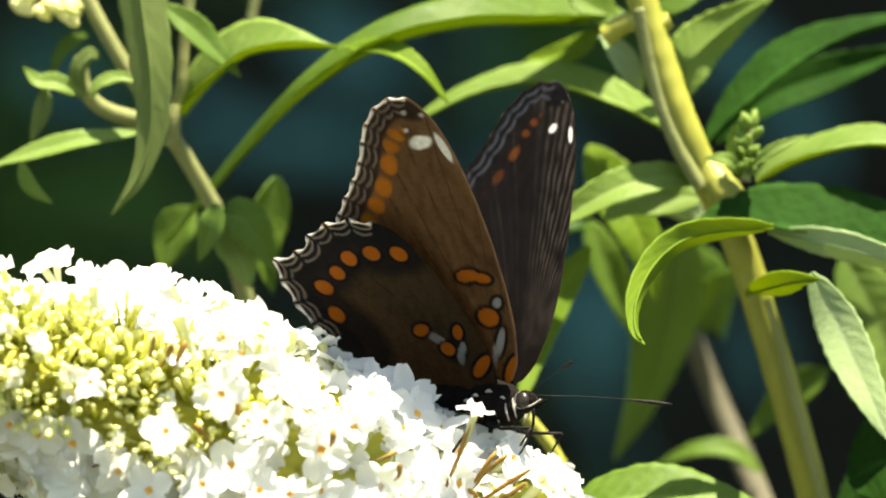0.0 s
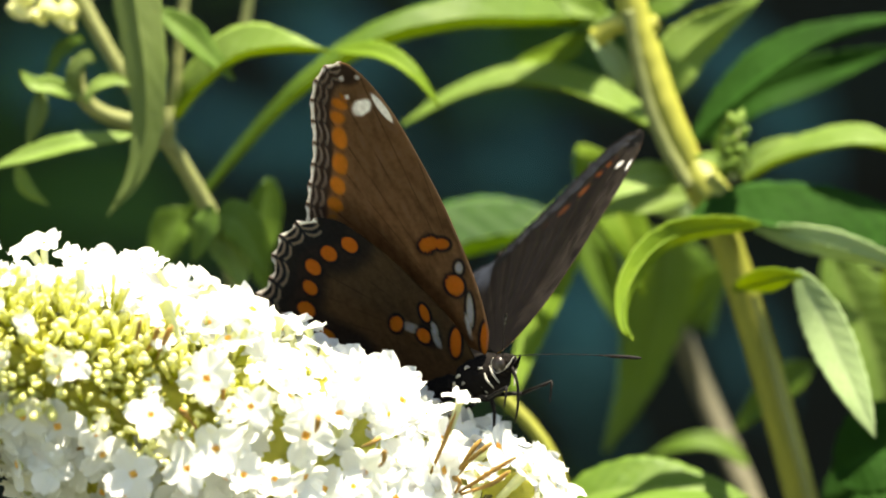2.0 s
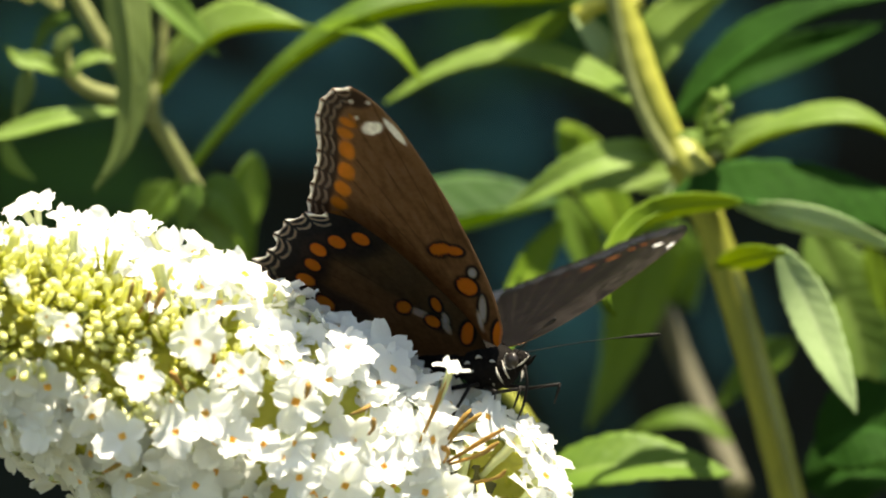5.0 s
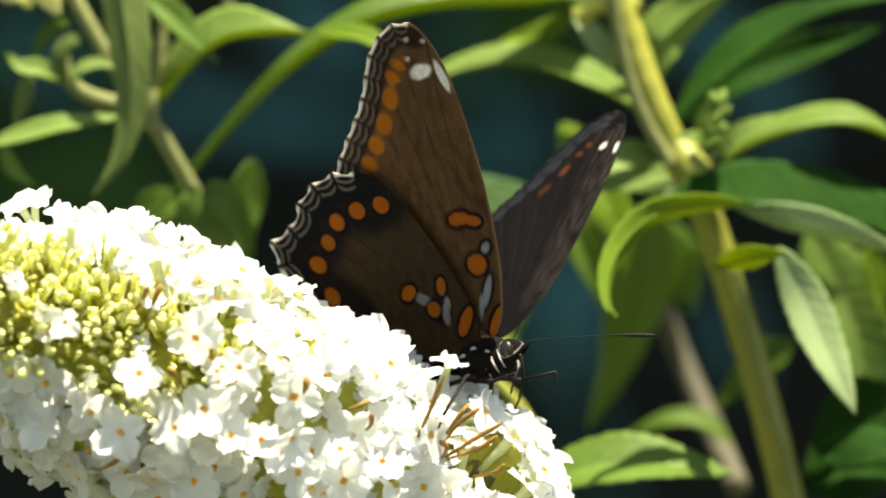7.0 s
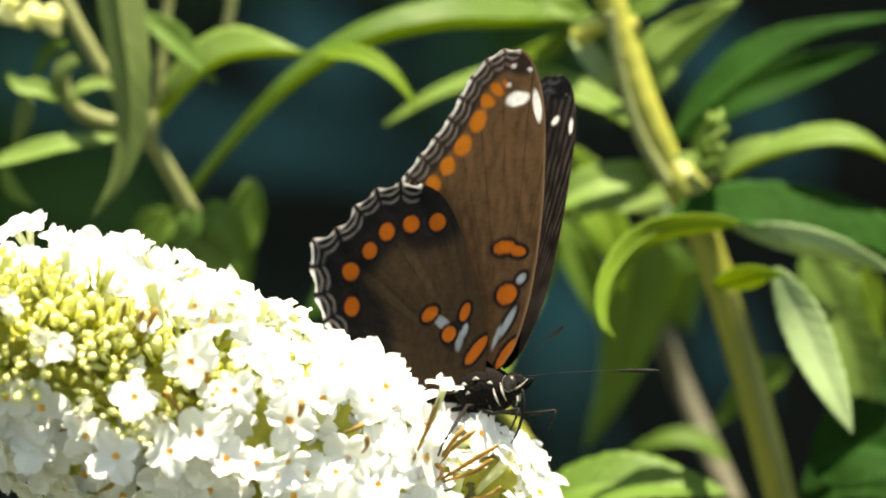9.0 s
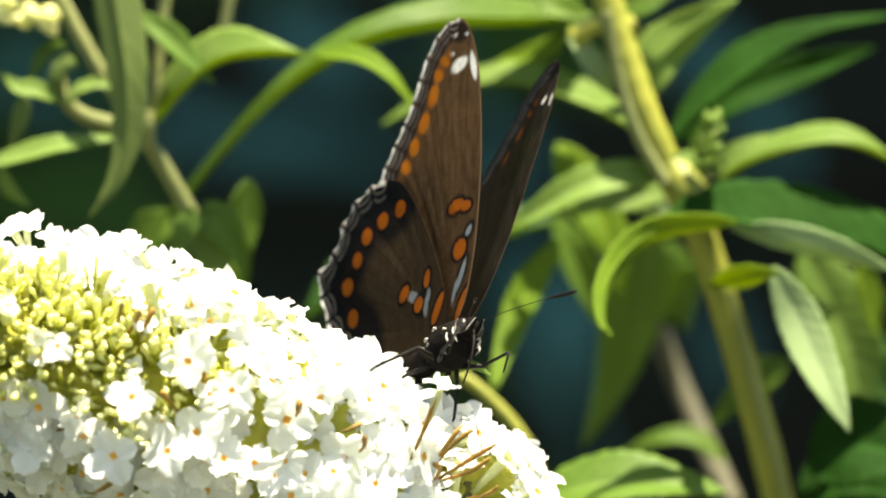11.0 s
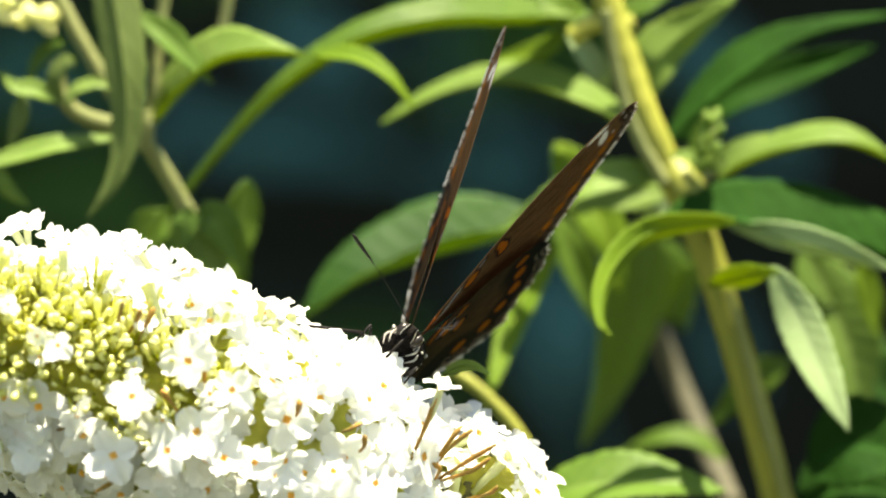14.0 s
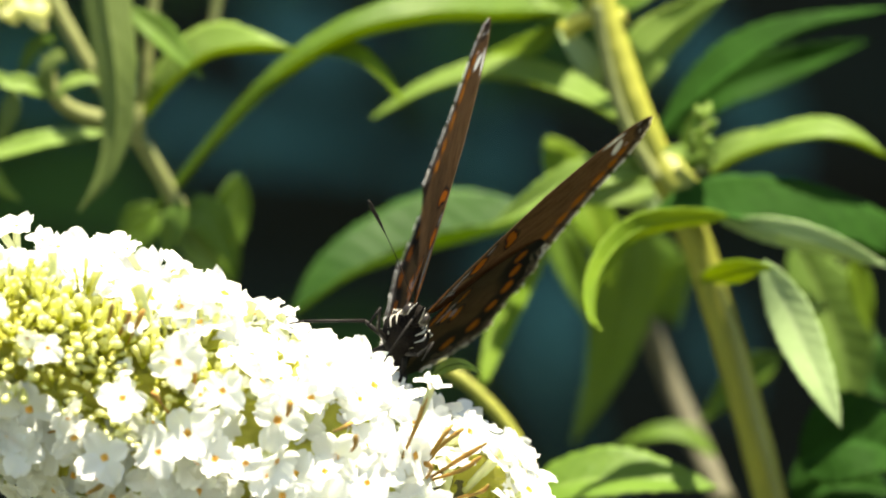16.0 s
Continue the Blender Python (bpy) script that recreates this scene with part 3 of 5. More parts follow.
def shade_shrub():
    """A dark shrub beneath the added shading slab, far out of focus."""
    b = thing("shrub", (0, 1.38, 0.0), "dark shrub with bluish shade put into its leaf colour", "shrub")
    rnd = random.Random(21)
    for k in range(7):
        x = -0.3 + 0.1 * k + rnd.uniform(-0.03, 0.03)
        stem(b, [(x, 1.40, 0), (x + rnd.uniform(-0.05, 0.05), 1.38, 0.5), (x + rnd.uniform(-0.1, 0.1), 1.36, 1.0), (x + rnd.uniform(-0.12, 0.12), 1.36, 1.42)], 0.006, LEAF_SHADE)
    # broad leaves set as lighter patches, sky light put into their bluish colour
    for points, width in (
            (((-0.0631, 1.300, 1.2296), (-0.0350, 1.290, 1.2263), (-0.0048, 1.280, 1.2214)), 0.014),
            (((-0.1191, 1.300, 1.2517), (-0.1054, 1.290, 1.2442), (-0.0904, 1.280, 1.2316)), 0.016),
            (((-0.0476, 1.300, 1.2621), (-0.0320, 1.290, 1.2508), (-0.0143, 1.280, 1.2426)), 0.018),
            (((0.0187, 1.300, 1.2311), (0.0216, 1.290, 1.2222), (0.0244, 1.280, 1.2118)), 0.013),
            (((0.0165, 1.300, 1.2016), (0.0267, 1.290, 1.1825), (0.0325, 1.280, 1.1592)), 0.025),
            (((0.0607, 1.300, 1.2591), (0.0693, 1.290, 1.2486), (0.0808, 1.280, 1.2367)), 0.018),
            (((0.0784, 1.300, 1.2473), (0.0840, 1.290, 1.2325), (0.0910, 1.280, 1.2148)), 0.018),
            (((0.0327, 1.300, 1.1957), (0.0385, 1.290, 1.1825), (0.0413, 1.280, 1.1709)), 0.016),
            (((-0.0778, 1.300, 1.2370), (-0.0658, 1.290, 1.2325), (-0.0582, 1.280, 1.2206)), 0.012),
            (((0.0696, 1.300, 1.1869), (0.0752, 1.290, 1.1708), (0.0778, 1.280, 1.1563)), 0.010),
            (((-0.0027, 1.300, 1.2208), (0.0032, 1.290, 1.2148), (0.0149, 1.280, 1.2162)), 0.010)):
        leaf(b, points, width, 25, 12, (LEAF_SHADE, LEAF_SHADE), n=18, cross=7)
    for k in range(46):
        x, z, y = rnd.uniform(-0.26, 0.26), rnd.uniform(0.98, 1.42), rnd.uniform(1.34, 1.5)
        a, size = rnd.choice((-1, 1)) * rnd.uniform(0.6, 1.0), rnd.uniform(0.05, 0.10)
        drop = rnd.uniform(-0.35, 0.15)
        leaf(b, [(x, y, z), (x + a * size * 0.5, y - 0.01, z + 0.012 + drop * size * 0.3), (x + a * size, y - 0.015, z + drop * size)], size * 0.34, rnd.uniform(20, 60), 14, (LEAF_MID, LEAF_MID), n=14, cross=7)
    return b


# ---- the flower panicle ----
PANICLE_FOOT = (0.0057, 0.004, 1.1655)
# how far the ridge of the head rises over its even shape
RIDGE_AT = (0.0, 0.12, 0.2, 0.3, 0.4, 0.5, 0.6, 0.7, 0.8, 0.9, 1.05)
RIDGE_BY = (-0.0006, 0.0004, 0.0022, 0.0008, 0.0020, 0.0010, 0.0004, -0.0014, -0.0030, -0.0049, -0.0066)
AXIS_A, AXIS_B = np.array((0.0005, 0.008, 1.1589)), np.array((-0.0649, -0.014, 1.1912))


def floret_mesh(kind):
    rnd = random.Random(kind)
    bm = bmesh.new()
    mm = 0.001
    # tube with its mouth
    tube(bm, [(0, 0, -8 * mm), (0, 0, -5 * mm), (0, 0, -1 * mm), (0, 0, 0.0)], [0.6 * mm, 0.75 * mm, 0.8 * mm, 1.0 * mm], 7, 1)
    bm.faces.ensure_lookup_table()
    bm.faces.remove(bm.faces[-1])
    mouth = [bm.verts.new((0.62 * mm * math.cos(a), 0.62 * mm * math.sin(a), 0.10 * mm)) for a in np.linspace(0, 2 * math.pi, 9)[:-1]]
    heart = bm.verts.new((0, 0, -0.9 * mm))
    for k in range(8):
        bm.faces.new((mouth[k], mouth[(k + 1) % 8], heart)).material_index = 2
    for q in range(4):
        a0 = q * math.pi / 2 + rnd.uniform(-0.12, 0.12)
        size, droop = rnd.uniform(0.82, 1.15), rnd.uniform(-1.1, 1.3)
        grid = []
        for i in range(6):
            u = i / 5
            row = []
            for j in range(7):
                v = j / 3 - 1
                reach = (0.5 + 3.35 * u * size * (1 - 0.13 * v * v * u + 0.07 * math.sin(v * 6.5 + kind + 2 * q) * (i == 5)))
                half = 1.85 * size * math.sin(math.pi * (0.16 + 0.62 * u)) ** 0.9 * v
                z = 0.15 - droop * u * u + 0.45 * v * v * u + 0.34 * math.sin(v * 5 + kind * 2 + q) * u + 0.2 * math.sin(v * 11 + kind + q * 3) * u * u
                x, y = reach * math.cos(a0) - half * math.sin(a0), reach * math.sin(a0) + half * math.cos(a0)
                row.append(bm.verts.new((x * mm, y * mm, z * mm)))
            grid.append(row)
        for i in range(5):
            for j in range(6):
                bm.faces.new((grid[i][j], grid[i + 1][j], grid[i + 1][j + 1], grid[i][j + 1])).material_index = 0
    me = bpy.data.meshes.new("floret")
    bm.to_mesh(me)
    bm.free()
    for m in (PETAL, TUBE, THROAT):
        me.materials.append(m)
    for p in me.polygons:
        p.use_smooth = True
    return me


def bud_mesh(kind):
    bm = bmesh.new()
    mm = 0.001
    fat = (1.0, 0.85, 1.15)[kind]
    z = [-7.5, -4.2, -3.4, -2.4, -1.2, 0.0, 0.8, 1.2]
    r = [0.22, 0.28, 0.5, 0.42, 0.36, 0.56, 0.52, 0.2]
    tube(bm, [(0, 0, v * mm) for v in z[:4]], [v * mm * fat for v in r[:4]], 8, 1)
    tube(bm, [(0, 0, v * mm) for v in z[3:]], [v * mm * fat for v in r[3:]], 8, 0)
    me = bpy.data.meshes.new("bud")
    bm.to_mesh(me)
    bm.free()
    for m in (BUD, CALYX):
        me.materials.append(m)
    for p in me.polygons:
        p.use_smooth = True
    return me


def panicle_at(s, phi):
    """A point of the flower head's outer surface and the way outwards; phi 0 is uppermost, 90 degrees the side to the south."""
    axis = AXIS_B - AXIS_A
    length = np.linalg.norm(axis)
    way = axis / length
    up = np.array((0.435, 0.0, 0.9))
    up -= way * up.dot(way)
    up /= np.linalg.norm(up)
    out = np.cross(way, up)
    if out[1] > 0:
        out = -out
    n = math.cos(phi) * up + math.sin(phi) * out
    r = 0.0203 - 0.0050 * max(0.0, s)
    r += 0.0009 * noise.noise(Vector((s * 9, math.cos(phi) * 2, math.sin(phi) * 2)))
    r += max(0.0, math.cos(phi)) * float(np.interp(s, RIDGE_AT, RIDGE_BY))
    r -= 0.0046 * max(0.0, math.cos(phi)) * math.exp(-((s - 0.155) / 0.08) ** 2)
    r -= 0.0022 * max(0.0, -math.cos(phi) - 0.3) * max(0.0, min(1.0, (s - 0.6) / 0.2))
    if s < 0.12:
        r -= 0.0006 * min(1.0, (0.12 - s) / 0.12)
        r *= math.sqrt(max(0.0, 1 - ((0.12 - s) / 0.34) ** 2))
    if s > 0.95:
        r *= math.sqrt(max(0.0, 1 - ((s - 0.95) / 0.3) ** 2))
    lean = (s - 0.12) / 0.34 if s < 0.12 else ((s - 0.95) / 0.3 if s > 0.95 else 0.12)
    norm = n + way * lean
    return AXIS_A + axis * s + n * r, norm / np.linalg.norm(norm), way


def facing(p, normal, spin, size):
    q = Vector(normal).to_track_quat("Z", "Y").to_matrix().to_4x4()
    return Matrix.Translation(p) @ q @ Matrix.Rotation(spin, 4, "Z") @ Matrix.Scale(size, 4)


def panicle():
    top = thing("flower_panicle", PANICLE_FOOT, "white butterfly bush flower head with cream buds and orange throats", "flower")
    foot = np.array(PANICLE_FOOT)
    rnd = random.Random(11)
    florets, buds = [floret_mesh(k) for k in range(8)], [bud_mesh(k) for k in range(3)]
    axis = AXIS_B - AXIS_A
    # inner stalk with its bunched side stalks
    bm = bmesh.new()
    tube(bm, [np.array((0.06, 0.15, -0.03)) - foot, np.array((0.055, 0.12, 0.6)) - foot, np.array((0.035, 0.04, 1.0)) - foot, AXIS_A - axis * 0.4 - foot + np.array((0.008, 0, -0.012)), AXIS_A - axis * 0.12 - foot, AXIS_A - foot, AXIS_A + axis * 0.5 - foot, AXIS_A + axis * 1.15 - foot], [0.003, 0.0028, 0.0025, 0.0022, 0.002, 0.0022, 0.002, 0.001], 12)
    part("rachis", bm, STEM, top, "lime green inner stalk")
    bm = bmesh.new()
    for k in range(1500):
        s, phi = rnd.uniform(-0.1, 1.2), rnd.uniform(0, 2 * math.pi)
        p, n, way = panicle_at(s, phi)
        a = AXIS_A + axis * (s - 0.05)
        hollow = math.exp(-((s - 0.05) / 0.07) ** 2 - ((math.degrees(phi) - 49) / 17) ** 2)
        b = p - n * (rnd.uniform(0.0015, 0.005) + 0.011 * hollow)
        mid = (a + b) / 2 + np.array([rnd.uniform(-1, 1) for _ in range(3)]) * 0.0015
        tube(bm, [a - foot, mid - foot, b - foot], [0.0007, 0.0006, 0.0005], 5)
    tagged(part("stalk_tangle", bm, PEDICEL, top, "bunched lime green flower stalks"), kind="stuff")

    # crowded young stalks close under the flowers
    bm = bmesh.new()
    rows = []
    for i in range(90):
        s = -0.12 + 1.3 * i / 89
        row = []
        for k in range(110):
            phi = 2 * math.pi * k / 110
            p, n, way = panicle_at(s, phi)
            hollow = math.exp(-((s - 0.05) / 0.07) ** 2 - ((math.degrees(phi) - 49) / 17) ** 2)
            deep = 0.0032 + 0.012 * hollow + 0.0016 * noise.noise(Vector(p) * 900) + 0.0008 * noise.noise(Vector(p) * 2200)
            centre = AXIS_A + axis * s
            row.append(bm.verts.new(centre + (p - centre) * max(0.05, 1 - deep / max(0.001, np.linalg.norm(p - centre))) - foot))
        rows.append(row)
    for a, b in zip(rows, rows[1:]):
        for k in range(110):
            # faces of the hollow take the shade-darkened material
            in_hollow = math.hypot((rows.index(a) / 89 * 1.3 - 0.17) / 0.085, (k * 360 / 110 - 49) / 21) < 1
            bm.faces.new((a[k], a[(k + 1) % 110], b[(k + 1) % 110], b[k])).material_index = int(in_hollow)
    tagged(part("young_growth", bm, [PEDICEL, HOLLOW_DARK], top, "crowded lime green young stalks"), kind="stuff")

    tally, joined = {}, {}

    def put(name, me, m):
        tally[name] = tally.get(name, 0) + 1
        if tally[name] > 300:
            joined.setdefault(name, []).append((me, m))
            return None
        ob = new(name, me)
        ob.parent = top
        ob.matrix_basis = Matrix.Translation(-Vector(foot)) @ m
        return ob

    golden = math.pi * (3 - math.sqrt(5))
    count, far = 860, bmesh.new()
    for k in range(count):
        s = -0.19 + 1.36 * (k + 0.5) / count
        phi = (k * golden) % (2 * math.pi)
        p, n, way = panicle_at(s + rnd.uniform(-0.02, 0.02), phi + rnd.uniform(-0.14, 0.14))
        deg = math.degrees(phi)
        top_edge = np.interp(s, [0.5, 0.61, 0.7, 0.79, 0.92, 1.1], [50, 37, 31, 24, 21, 15])
        low_edge = np.interp(s, [0.5, 0.565, 0.62, 0.73, 0.86, 1.1], [66, 86, 98, 104, 112, 118])
        in_buds = s > 0.5 and top_edge + rnd.uniform(-7, 5) < deg < low_edge + rnd.uniform(-7, 5)
        gap = ((s - 0.05) / 0.085) ** 2 + ((deg - 49) / 21) ** 2 < 1 or (s < 0.6 and deg > 55 and rnd.random() < 0.10)
        if in_buds:
            # each cyme fans out from one stalk
            lean = np.array([rnd.uniform(-1, 1) for _ in range(3)])
            root = p - n * 0.0045 + lean * 0.0012
            fat = rnd.uniform(0.55, 1.0)
            for j in range(8):
                jit = np.array([rnd.uniform(-1, 1) for _ in range(3)])
                out = n + jit * 0.75 + lean * 0.35 + way * 0.25
                out /= np.linalg.norm(out)
                m = facing(Vector(root + out * rnd.uniform(0.0028, 0.0065)), out, rnd.uniform(0, 6), fat * rnd.uniform(0.75, 1.2))
                put("bud", buds[rnd.randrange(3)], m)
            if rnd.random() < 0.22:
                m = facing(Vector(p + n * 0.0012 + lean * 0.002), n + lean * 0.6, rnd.uniform(0, 6), rnd.uniform(0.35, 0.6))
                put("floret", florets[k % 8], m)
            continue
        if gap:
            continue
        jit = np.array([rnd.uniform(-1, 1) for _ in range(3)])
        tilt = n + jit * 0.62 + np.array((0, -0.08, 0.05))
        m = facing(Vector(p + n * (rnd.uniform(-0.0034, 0.0008) + (0.0022 if rnd.random() < 0.10 and s > 0.3 else 0.0))), tilt, rnd.uniform(0, 6), rnd.uniform(0.74, 1.05))
        if n[1] > -0.12 and not (n[2] > 0.75 and n[1] < 0.1):
            grown = far_florets.setdefault(k % 8, [])
            grown.append(m)
        else:
            put("floret", florets[k % 8], m)
            if n[2] > 0.45 and n[1] < -0.1 and rnd.random() < 0.55:
                filled.append(m @ Matrix.Translation((rnd.uniform(-0.004, 0.004), rnd.uniform(-0.004, 0.004), -0.0016)) @ Matrix.Rotation(rnd.uniform(0, 6), 4, "Z"))
    for m in filled:
        far_florets.setdefault(rnd.randrange(8), []).append(m)
    for kind, places in far_florets.items():
        for m in places:
            start = len(far.verts)
            far.from_mesh(florets[kind])
            far.verts.ensure_lookup_table()
            for v in far.verts[start:]:
                v.co = Matrix.Translation(-Vector(foot)) @ m @ v.co
    # single open florets among the buds
    for k, q in enumerate(((-0.0402, -0.026, 1.1807), (-0.0329, -0.024, 1.1853), (-0.0426, -0.025, 1.173), (-0.0318, -0.024, 1.1761), (-0.0272, -0.023, 1.1815), (-0.0356, -0.025, 1.1736), (-0.0534, -0.022, 1.1742), (-0.0283, -0.023, 1.1726))):
        m = facing(Vector(q), (rnd.uniform(-0.35, 0.15), -1, rnd.uniform(0.15, 0.5)), rnd.uniform(0, 6), rnd.uniform(0.84, 0.98))
        put("floret", florets[k % 8], m)
    put("floret", florets[2], facing(Vector((0.0002, -0.014, 1.182)), (0.34, -0.16, 0.92), 0.4, 0.62))
    for k, q in enumerate(((-0.0569, -0.003, 1.2029), (-0.0548, -0.003, 1.2033), (-0.0513, -0.003, 1.2014), (-0.0492, -0.003, 1.2005), (-0.0458, -0.003, 1.1996), (-0.0421, -0.003, 1.2010), (-0.0401, -0.003, 1.2001), (-0.0340, -0.003, 1.1971))):
        m = facing(Vector(q), (rnd.uniform(-0.55, 0.45), -0.42, 0.8), rnd.uniform(0, 6), rnd.uniform(0.58, 0.74))
        put("floret", florets[k % 8], m)
    # withered flower tubes
    sticks = [((-0.0039, -0.01, 1.1722), (-0.0021, -0.013, 1.1764), (0, -0.014, 1.1815)), ((-0.0004, -0.005, 1.1694), (0.0034, -0.009, 1.1719), (0.0073, -0.012, 1.1742)),
              ((-0.0012, -0.004, 1.1705), (0.0008, -0.008, 1.174), (0.0028, -0.009, 1.1766)), ((0.0001, -0.006, 1.1693), (0.0038, -0.011, 1.1706), (0.0065, -0.013, 1.1724)),
              ((-0.0007, -0.003, 1.1713), (0.0018, -0.007, 1.1743), (0.0042, -0.008, 1.1761)), ((0.0034, -0.008, 1.1669), (0.0065, -0.012, 1.1678), (0.0074, -0.014, 1.1687)),
              ((-0.0007, -0.006, 1.1695), (-0.0001, -0.01, 1.1709), (-0.001, -0.012, 1.1717)), ((-0.0106, -0.019, 1.1734), (-0.01, -0.021, 1.1742), (-0.0099, -0.022, 1.1756)),
              ((-0.0428, -0.019, 1.1882), (-0.042, -0.023, 1.1909), (-0.0414, -0.024, 1.1933)), ((-0.0396, -0.019, 1.1879), (-0.0385, -0.023, 1.1899), (-0.0374, -0.024, 1.1923)), ((-0.0408, -0.02, 1.189), (-0.0397, -0.023, 1.1906), (-0.0392, -0.024, 1.1921)), ((-0.0344, -0.021, 1.1787), (-0.0355, -0.025, 1.1806), (-0.0363, -0.026, 1.1815)),
              ((-0.051, -0.019, 1.176), (-0.049, -0.022, 1.1766), (-0.047, -0.023, 1.1768)), ((-0.0453, -0.019, 1.1681), (-0.0438, -0.022, 1.1689), (-0.0426, -0.024, 1.1697)), ((-0.0577, -0.018, 1.1832), (-0.0566, -0.021, 1.1838), (-0.0549, -0.022, 1.1846)), ((-0.0189, -0.02, 1.1781), (-0.0186, -0.022, 1.1791), (-0.0184, -0.022, 1.1803)), ((-0.0129, -0.02, 1.1761), (-0.0117, -0.022, 1.1765), (-0.0102, -0.022, 1.1773)),
              ((-0.0329, -0.018, 1.1816), (-0.0324, -0.021, 1.1838), (-0.0319, -0.022, 1.1856)), ((-0.0312, -0.018, 1.1808), (-0.0309, -0.021, 1.1827), (-0.031, -0.022, 1.1853))]
    for a, b, c in sticks:
        bm = bmesh.new()
        tube(bm, curve([a, b, c], 7) - foot, [0.00016, 0.00020, 0.00022, 0.00028, 0.00032, 0.00034, 0.00020], 9, 0, 0.9)
        part("withered_tube", bm, WITHERED, top, "withered orange-brown flower tube")
    for name, mats, words in (("floret", [PETAL, TUBE, THROAT], "crowded white florets"), ("bud", [BUD, CALYX], "crowded cream buds")):
        mass = far if name == "floret" else bmesh.new()
        for me, m in joined.get(name, []):
            start = len(mass.verts)
            mass.from_mesh(me)
            mass.verts.ensure_lookup_table()
            for v in mass.verts[start:]:
                v.co = Matrix.Translation(-Vector(foot)) @ m @ v.co
        tagged(part(name + "_mass", mass, mats, top, words), kind="stuff")
    leaf(top, [(0.0001, 0.012, 1.1825), (0.0021, 0.011, 1.184), (0.0044, 0.01, 1.1843), (0.0067, 0.01, 1.1831)], 0.0017, -20, 10, (LEAF_PALE, LEAF_PALE), "small lime bract")
    return top


far_florets, filled = {}, []


# ---- the butterfly ----
def resample(points, count):
    d = curve(points, 600)
    run = np.concatenate(([0], np.cumsum(np.linalg.norm(np.diff(d, axis=0), axis=1))))
    at = np.linspace(0, run[-1], count)
    return np.stack([np.interp(at, run, d[:, k]) for k in range(2)], 1)


def near_line(p, line):
    """Distance of points from a line of points, and the share of the line's length at the nearest one."""
    best, where = np.full(len(p), 1e9), np.zeros(len(p))
    for i in range(len(line) - 1):
        a, ab = line[i], line[i + 1] - line[i]
        f = np.clip(((p - a) @ ab) / (ab @ ab + 1e-12), 0, 1)
        d = np.linalg.norm(p - a - f[:, None] * ab, axis=1)
        hit = d < best
        best[hit], where[hit] = d[hit], ((i + f) / (len(line) - 1))[hit]
    return best, where


def smooth(x, lo, hi):
    f = np.clip((x - lo) / (hi - lo), 0, 1)
    return f * f * (3 - 2 * f)


def over(base, colour, amount):
    return base * (1 - amount[:, None]) + np.array(colour) * amount[:, None]


def blob(p, place, long, short, turn):
    """How far into an oval spot points lie: 0 at its heart, 1 at its edge."""
    c, s = math.cos(radians(turn)), math.sin(radians(turn))
    d = p - np.array(place)
    return np.hypot((d[:, 0] * c + d[:, 1] * s) / long, (-d[:, 0] * s + d[:, 1] * c) / short)


ORANGE, CREAM, INK, BLUEGREY = (0.37, 0.094, 0.009), (0.94, 0.93, 0.90), (0.008, 0.008, 0.009), (0.42, 0.49, 0.56)
FORE_ROOT, HIND_ROOT = (2.7, 0.6), (0.5, -0.2)
FORE_EDGE = [(3.2, 0.9), (4.9, 3.8), (6.4, 10.4), (6.8, 19.2), (6.5, 26.9), (5.7, 34.5), (4.4, 39.5), (2.9, 42.5), (1.6, 43.8), (0.0, 44.4), (-2.6, 44.0), (-5.0, 42.3), (-7.0, 39.7), (-8.5, 36.5), (-10.2, 33.6), (-12.7, 30.4), (-14.9, 27.5), (-16.2, 24.5), (-13.8, 19.8), (-8.5, 12.2), (-2.0, 3.8), (2.2, 0.3)]
HIND_EDGE = [(1.0, 0.3), (0.9, 4.6), (-1.0, 10.3), (-3.1, 15.3), (-5.6, 19.9), (-8.3, 23.5), (-11.4, 25.3), (-14.7, 25.9), (-17.5, 25.5), (-20.4, 24.2), (-22.4, 22.5), (-24.3, 20.1), (-26.5, 18.8), (-29.0, 17.6), (-29.0, 14.7), (-28.3, 11.6), (-27.3, 8.6), (-25.6, 5.9), (-23.3, 3.5), (-18.4, 0.2), (-10.9, -2.4), (-3.7, -3.0), (-0.0, -1.0)]


